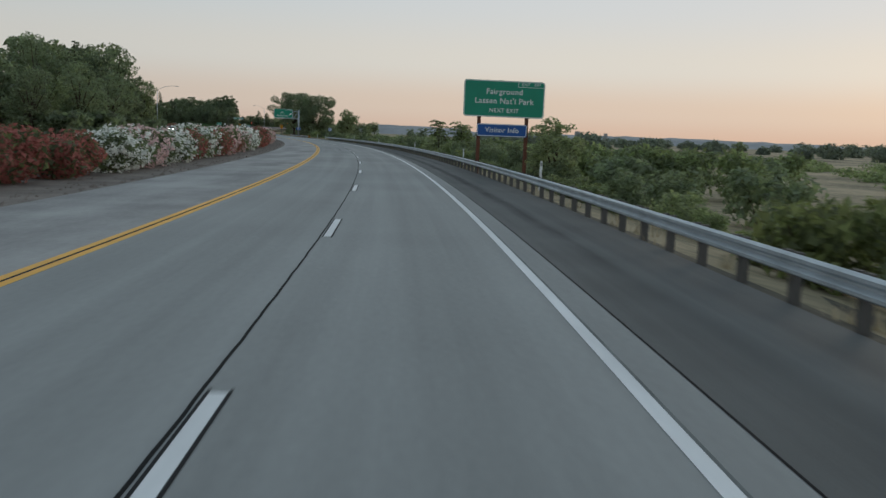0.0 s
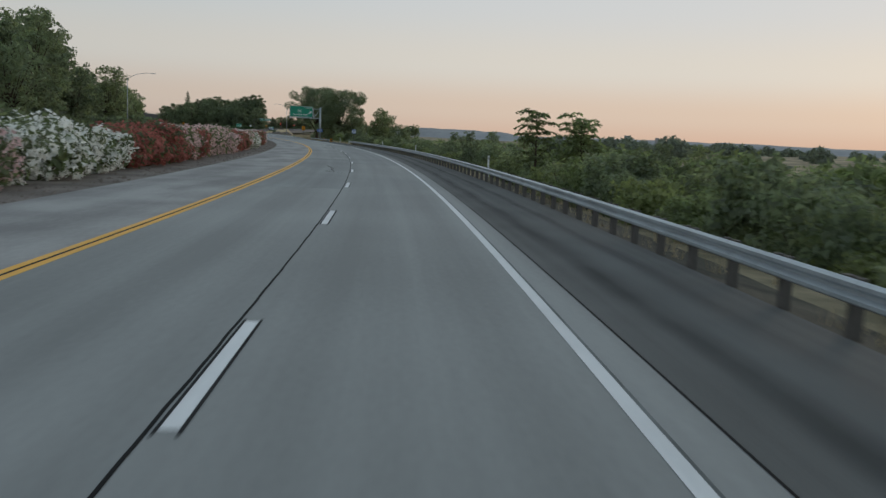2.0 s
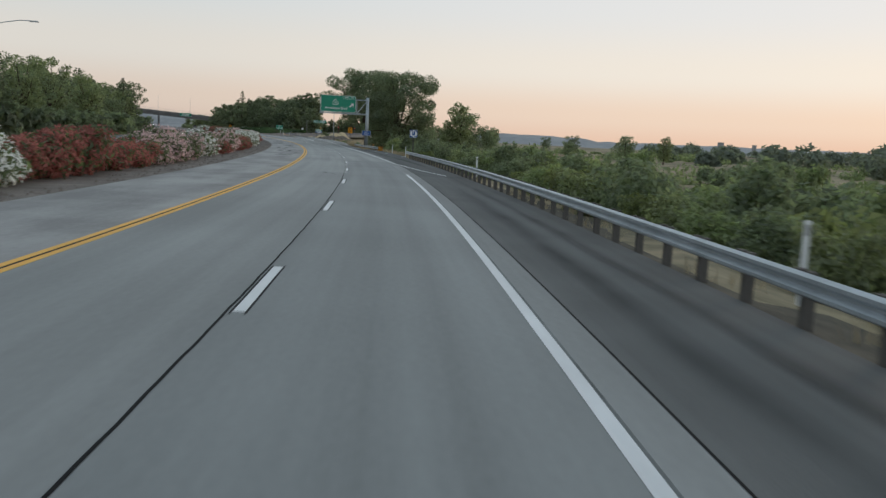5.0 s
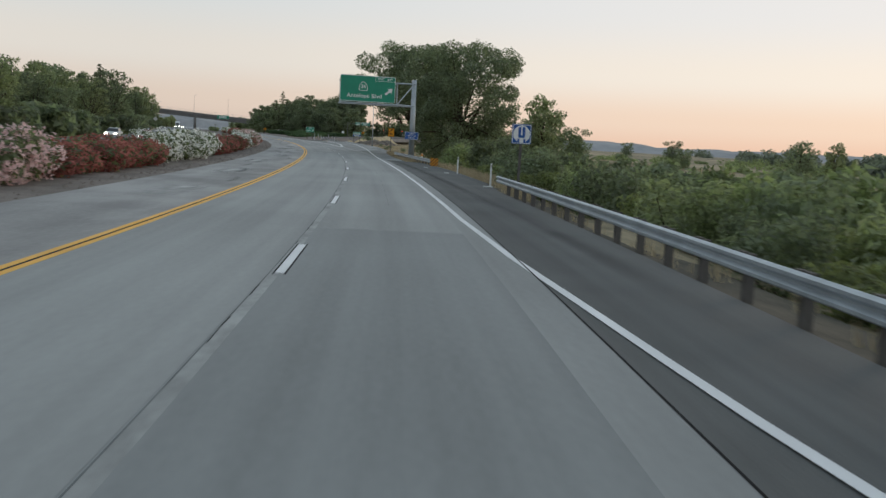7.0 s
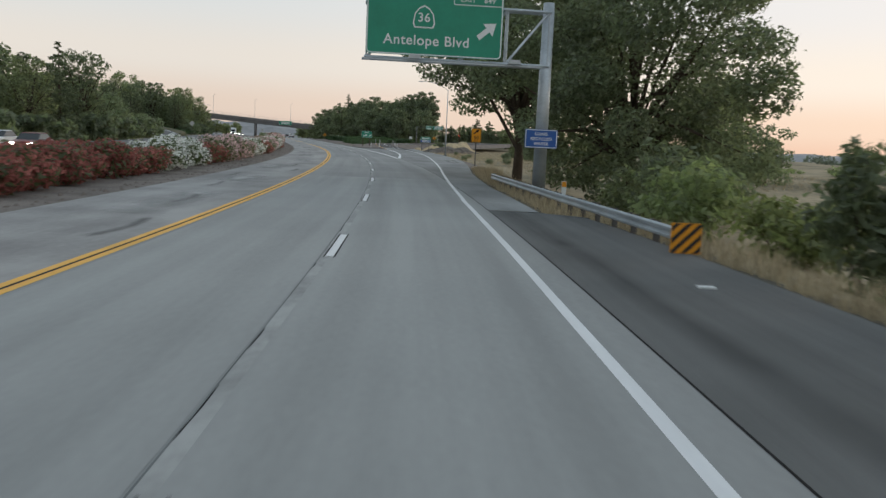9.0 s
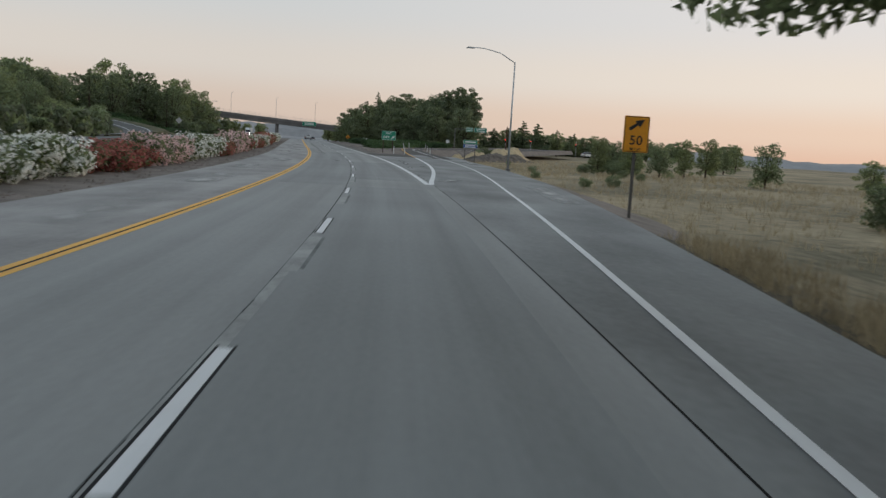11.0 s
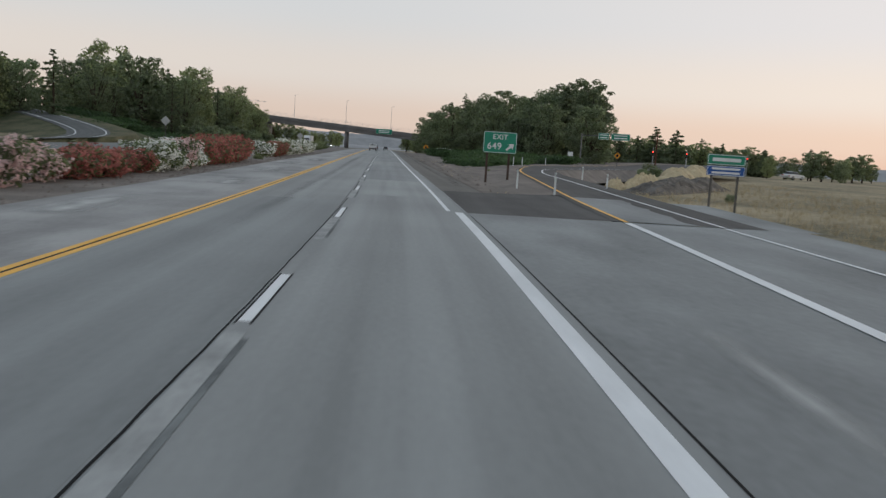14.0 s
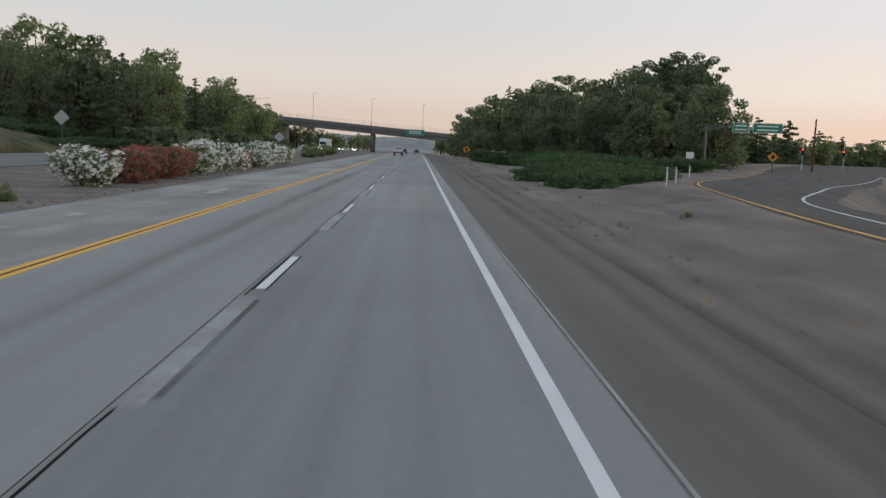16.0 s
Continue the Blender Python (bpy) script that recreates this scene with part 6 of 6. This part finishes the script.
def traffic_signal(s, u, turn):
    t = thing("traffic_signal", stand(s, u, -0.2, turn), "traffic signal on a grey pole showing red", "traffic signal", "signals at the ramp's end")
    part("pole", Shape().tube([(0, 0, 0), (0, 0, 5.2)], [0.1, 0.07], 8), STEEL, t)
    head = part("head", Shape().box((0, -0.18, 3.9), (0.34, 0.25, 1.05)), CAR_DARK, t)
    part("red_lamp", Shape().tube([(0, -0.31, 4.22), (0, -0.34, 4.22)], 0.12, 12), TAIL, head, "lit red lamp")
    for z in (3.9, 3.58):
        part("dark_lamp", Shape().tube([(0, -0.31, z), (0, -0.34, z)], 0.12, 12), TYRE, head)


traffic_signal(568.4, 57.4, -25)
traffic_signal(590, 88, -30)
traffic_signal(577, 68, -30)

# ---------------------------------------------------------------- distance
def ridge(name, az0, az1, dist, height, seed, mat, label, mesa=None):
    """A far low ridge between two bearings from the start, with a jagged wooded top."""
    rng = np.random.default_rng(seed)
    sh, n = Shape(), 140
    h = height * (0.7 + 0.3 * np.sin(np.linspace(0, 9, n + 1) + seed)) + rng.normal(0, height * 0.05, n + 1)
    for i in range(n + 1):
        a = az0 + (az1 - az0) * i / n
        top = h[i]
        if mesa and mesa[0] < a < mesa[1]:
            top = max(top, mesa[2] * min(1, (a - mesa[0]) / 4, (mesa[1] - a) / 4) + rng.normal(0, 1.6))
        x, y = math.sin(radians(a)), math.cos(radians(a))
        for r, z in ((dist, -3), (dist + 60, top * 0.7), (dist + 130, top), (dist + 400, top * 0.8)):
            sh.v.append(Vector((x * r, y * r, z)))
    for i in range(n):
        for j in range(3):
            sh.f.append((i * 4 + j, (i + 1) * 4 + j, (i + 1) * 4 + j + 1, i * 4 + j + 1))
    return tagged(new(name, sh.mesh(name, mat)), label, "hill", "", "structure")


# ridge and hills get their haze from the paled colour alone
ridge("backdrop_ridge", -40, 60, 2100, 19, 3, HAZE_PALE, "low hazy wooded ridge on the horizon", (-7.0, 7.0, 25))
ridge("backdrop_hills", -75, -8, 3300, 55, 8, HAZE_PALE, "distant hazy hills behind the overpass")

# the towers share the hills' tone, with the haze painted in
for x, y, w, h in ((300, 1525, 10, 22), (349, 1514, 7, 20)):
    wt = thing("water_tower", Matrix.Translation((x, y, -2)), "small distant tower above the horizon trees", "tower", "towers on the horizon")
    part("tank", Shape().tube([(0, 0, h * 0.55), (0, 0, h)], w / 2, 12), HAZE_PALE, wt)
    part("leg_frame", Shape().tube([(0, 0, 0), (0, 0, h * 0.55)], w * 0.3, 8), HAZE_PALE, wt)

# scrub over the low ground
rng4 = np.random.default_rng(19)
pts, outs = [], []
for i in range(300):
    s, u = rng4.uniform(5, 425), 24 + 130 * rng4.random() ** 1.5
    if (s < 130 and u < 60) or (s > 290 and u < 75):
        continue
    q = spot(s, u, float(ground_height(np.array(s), np.array(u))) - rise(s))
    hh, ww = rng4.uniform(0.8, 2.6), rng4.uniform(1.5, 4.5)
    c, d = in_blobs([(0, 0, hh * 0.4, ww, ww, hh * 0.55), (ww * 0.6, ww * 0.3, hh * 0.3, ww * 0.7, ww * 0.7, hh * 0.5)], 240, rng4, 0.5)
    c[:, 2] = np.maximum(c[:, 2], 0.1)
    pts.append(c + np.array(q))
    outs.append(d)
scrub = new("scrub", leaves_mesh("scrub", SHRUB, np.concatenate(pts), np.concatenate(outs), 0.34, rng4))
tagged(scrub, "uneven green scrub across the low ground", "scrub", "", "stuff")

# far woods across the low ground, with distance haze in their leaf colour
rng3 = np.random.default_rng(12)
pts, outs = [], []
for i in range(260):
    az, r = radians(rng3.uniform(4, 60)), rng3.uniform(330, 900)
    hh = rng3.uniform(3.5, 8.5) * (0.7 + r / 1500)
    c, d = in_blobs([(0, 0, hh * 0.5, hh * 0.55, hh * 0.55, hh * 0.5), (hh * 0.4, 0, hh * 0.4, hh * 0.4, hh * 0.4, hh * 0.4)], 420, rng3, 0.6)
    pts.append(c + np.array([math.sin(az) * r, math.cos(az) * r, -2.2]))
    outs.append(d)
far = new("far_woods", leaves_mesh("far_woods", HAZED_LEAF, np.concatenate(pts), np.concatenate(outs), 0.85, rng3))
tagged(far, "broken woods across the low ground, greyed by painted haze", "woods", "", "stuff")


# ---------------------------------------------------------------- vehicles
def wheels(parent, places, r, w):
    for x, y in places:
        wh = part("wheel", Shape().tube([(x - w / 2, y, r), (x + w / 2, y, r)], r, 16), TYRE, parent, smooth=False)
        part("rim", Shape().tube([(x - w / 2 - 0.01, y, r), (x + w / 2 + 0.01, y, r)], r * 0.55, 12), STEEL, wh)


def body_of(outline, half, tuck=0.0):
    """A car body from its side outline (y, z), rounded in towards the top."""
    sh, n = Shape(), len(outline)
    zs = [z for _, z in outline]
    lo, hi = min(zs), max(zs)
    for x in (-half, -half * 0.94, half * 0.94, half):
        edge = 0.04 if abs(x) == half else 0.0
        for y, z in outline:
            k = 1 - tuck * max(0, (z - lo) / (hi - lo) - 0.45)
            sh.v.append(Vector((x * k, y * (1 - edge * 0.3), z - (edge if z > (lo + hi) / 2 else -edge))))
    for c in range(3):
        for i in range(n):
            j = (i + 1) % n
            sh.f.append((c * n + i, c * n + j, (c + 1) * n + j, (c + 1) * n + i))
    sh.f += [tuple(range(n))[::-1], tuple(3 * n + i for i in range(n))]
    return sh


def car(m, paint, label, lit_front=False):
    """A car facing along +y."""
    c = thing("car", m, label, "car", "cars on the highway")
    b = part("body", body_of([(-2.2, 0.32), (2.2, 0.32), (2.28, 0.6), (2.1, 0.82), (1.0, 0.95), (-2.05, 1.0), (-2.25, 0.85)], 0.9), paint, c)
    part("cabin", body_of([(-1.75, 0.97), (0.95, 0.95), (0.25, 1.42), (-1.2, 1.46)], 0.82, 0.3), GLASS, b)
    part("roof", body_of([(-1.25, 1.44), (0.27, 1.40), (0.15, 1.47), (-1.15, 1.50)], 0.68), paint, b)
    wheels(c, [(x, y) for x in (-0.8, 0.8) for y in (-1.35, 1.4)], 0.33, 0.22)
    for x in (-0.65, 0.65):
        part("headlight", Shape().box((x, 2.23, 0.68), (0.34, 0.12, 0.16)), HEADLIGHT if lit_front else GLASS, b, "lit headlight" if lit_front else "")
        part("taillight", Shape().box((x, -2.24, 0.82), (0.34, 0.08, 0.16)), TAIL_DULL, b, "red taillight")
    part("bumper", Shape().box((0, -2.24, 0.5), (1.7, 0.12, 0.2)), SIGN_BACK, b)
    return c


def pickup(m, label):
    """A white pickup with a flat stake bed, seen from behind."""
    c = thing("pickup_truck", m, label, "pickup truck")
    part("chassis", Shape().box((0, 0, 0.62), (1.5, 5.2, 0.22)), CAR_DARK, c)
    b = part("cab", body_of([(0.3, 0.6), (2.7, 0.6), (2.75, 1.05), (1.7, 1.15), (1.1, 1.85), (0.4, 1.88)], 0.95, 0.2), CAR_WHITE, c)
    part("rear_window", Shape().box((0, 0.33, 1.5), (1.3, 0.04, 0.42)), GLASS, b)
    bed = part("bed", Shape().box((0, -1.2, 0.85), (2.0, 2.9, 0.14)), CAR_WHITE, c)
    for x in (-0.97, 0.97):
        part("side_board", Shape().box((x, -1.2, 1.2), (0.06, 2.9, 0.55)), CAR_WHITE, bed)
    part("tailgate", Shape().box((0, -2.65, 1.18), (2.0, 0.07, 0.6)), CAR_WHITE, bed)
    part("bumper", Shape().box((0, -2.75, 0.62), (1.9, 0.14, 0.2)), CAR_DARK, c)
    for x in (-0.8, 0.8):
        part("taillight", Shape().box((x, -2.72, 0.85), (0.2, 0.06, 0.14)), TAIL_DULL, c, "red taillight")
    wheels(c, [(x, y) for x in (-0.82, 0.82) for y in (-1.5, 1.75)], 0.38, 0.24)
    return c


def semi(m, label):
    """A white tractor with a box trailer, facing along +y."""
    c = thing("semi_truck", m, label, "truck")
    part("chassis", Shape().box((0, -5, 0.85), (1.1, 18, 0.3)), CAR_DARK, c)
    cab = part("cab", body_of([(0.2, 0.6), (4.2, 0.6), (4.35, 1.7), (3.2, 1.85), (2.7, 3.0), (2.0, 3.9), (0.2, 4.0)], 1.22, 0.12), CAR_WHITE, c)
    part("windscreen", body_of([(3.16, 1.95), (3.2, 1.98), (2.76, 2.95), (2.72, 2.92)], 1.0), GLASS, cab)
    part("grille", Shape().box((0, 4.33, 1.15), (1.1, 0.08, 0.95)), CAR_DARK, cab)
    part("bumper", Shape().box((0, 4.35, 0.62), (2.4, 0.2, 0.35)), STEEL, cab)
    for x in (-0.9, 0.9):
        part("headlight", Shape().box((x, 4.36, 1.0), (0.34, 0.1, 0.24)), HEADLIGHT, cab, "lit headlight")
        part("mirror", Shape().box((x * 1.5, 3.0, 2.3), (0.1, 0.15, 0.6)), CAR_DARK, cab)
    part("trailer", Shape().box((0, -7.2, 2.65), (2.55, 14.0, 2.8)), CAR_WHITE, c)
    wheels(c, [(x, y) for x in (-1.05, 1.05) for y in (3.2, -0.6, -1.9, -11.5, -12.8)], 0.5, 0.34)
    return c


pickup(stand(626, -3.6, 0.01), "white pickup with a stake bed on the passing lane")
car(stand(700, -3.5, 0.01), CAR_DARK, "dark car far ahead on the highway")
car(stand(748, 0.2, 0.01), CAR_DARK, "dark car far ahead on the highway")
semi(stand(735, -31.5, 0.0, 180), "white semi truck with box trailer and lit headlights")
car(stand(318, -27.5, 0.0, 180), CAR_RED, "dark red car with lit headlights on the opposite lanes", True)
car(stand(326, -33, 0.0, 180), CAR_WHITE, "white car with lit headlights on the opposite lanes", True)
for s, u, pnt in ((712, -28.5, CAR_WHITE), (752, -32.2, CAR_DARK), (770, -28.5, CAR_WHITE), (842, -29, CAR_WHITE)):
    car(stand(s, u, 0.0, 180), pnt, "distant car with lit headlights on the opposite lanes", True)
car(stand(540, 75, 0.3, -60), CAR_WHITE, "white car waiting at the end of the ramp")
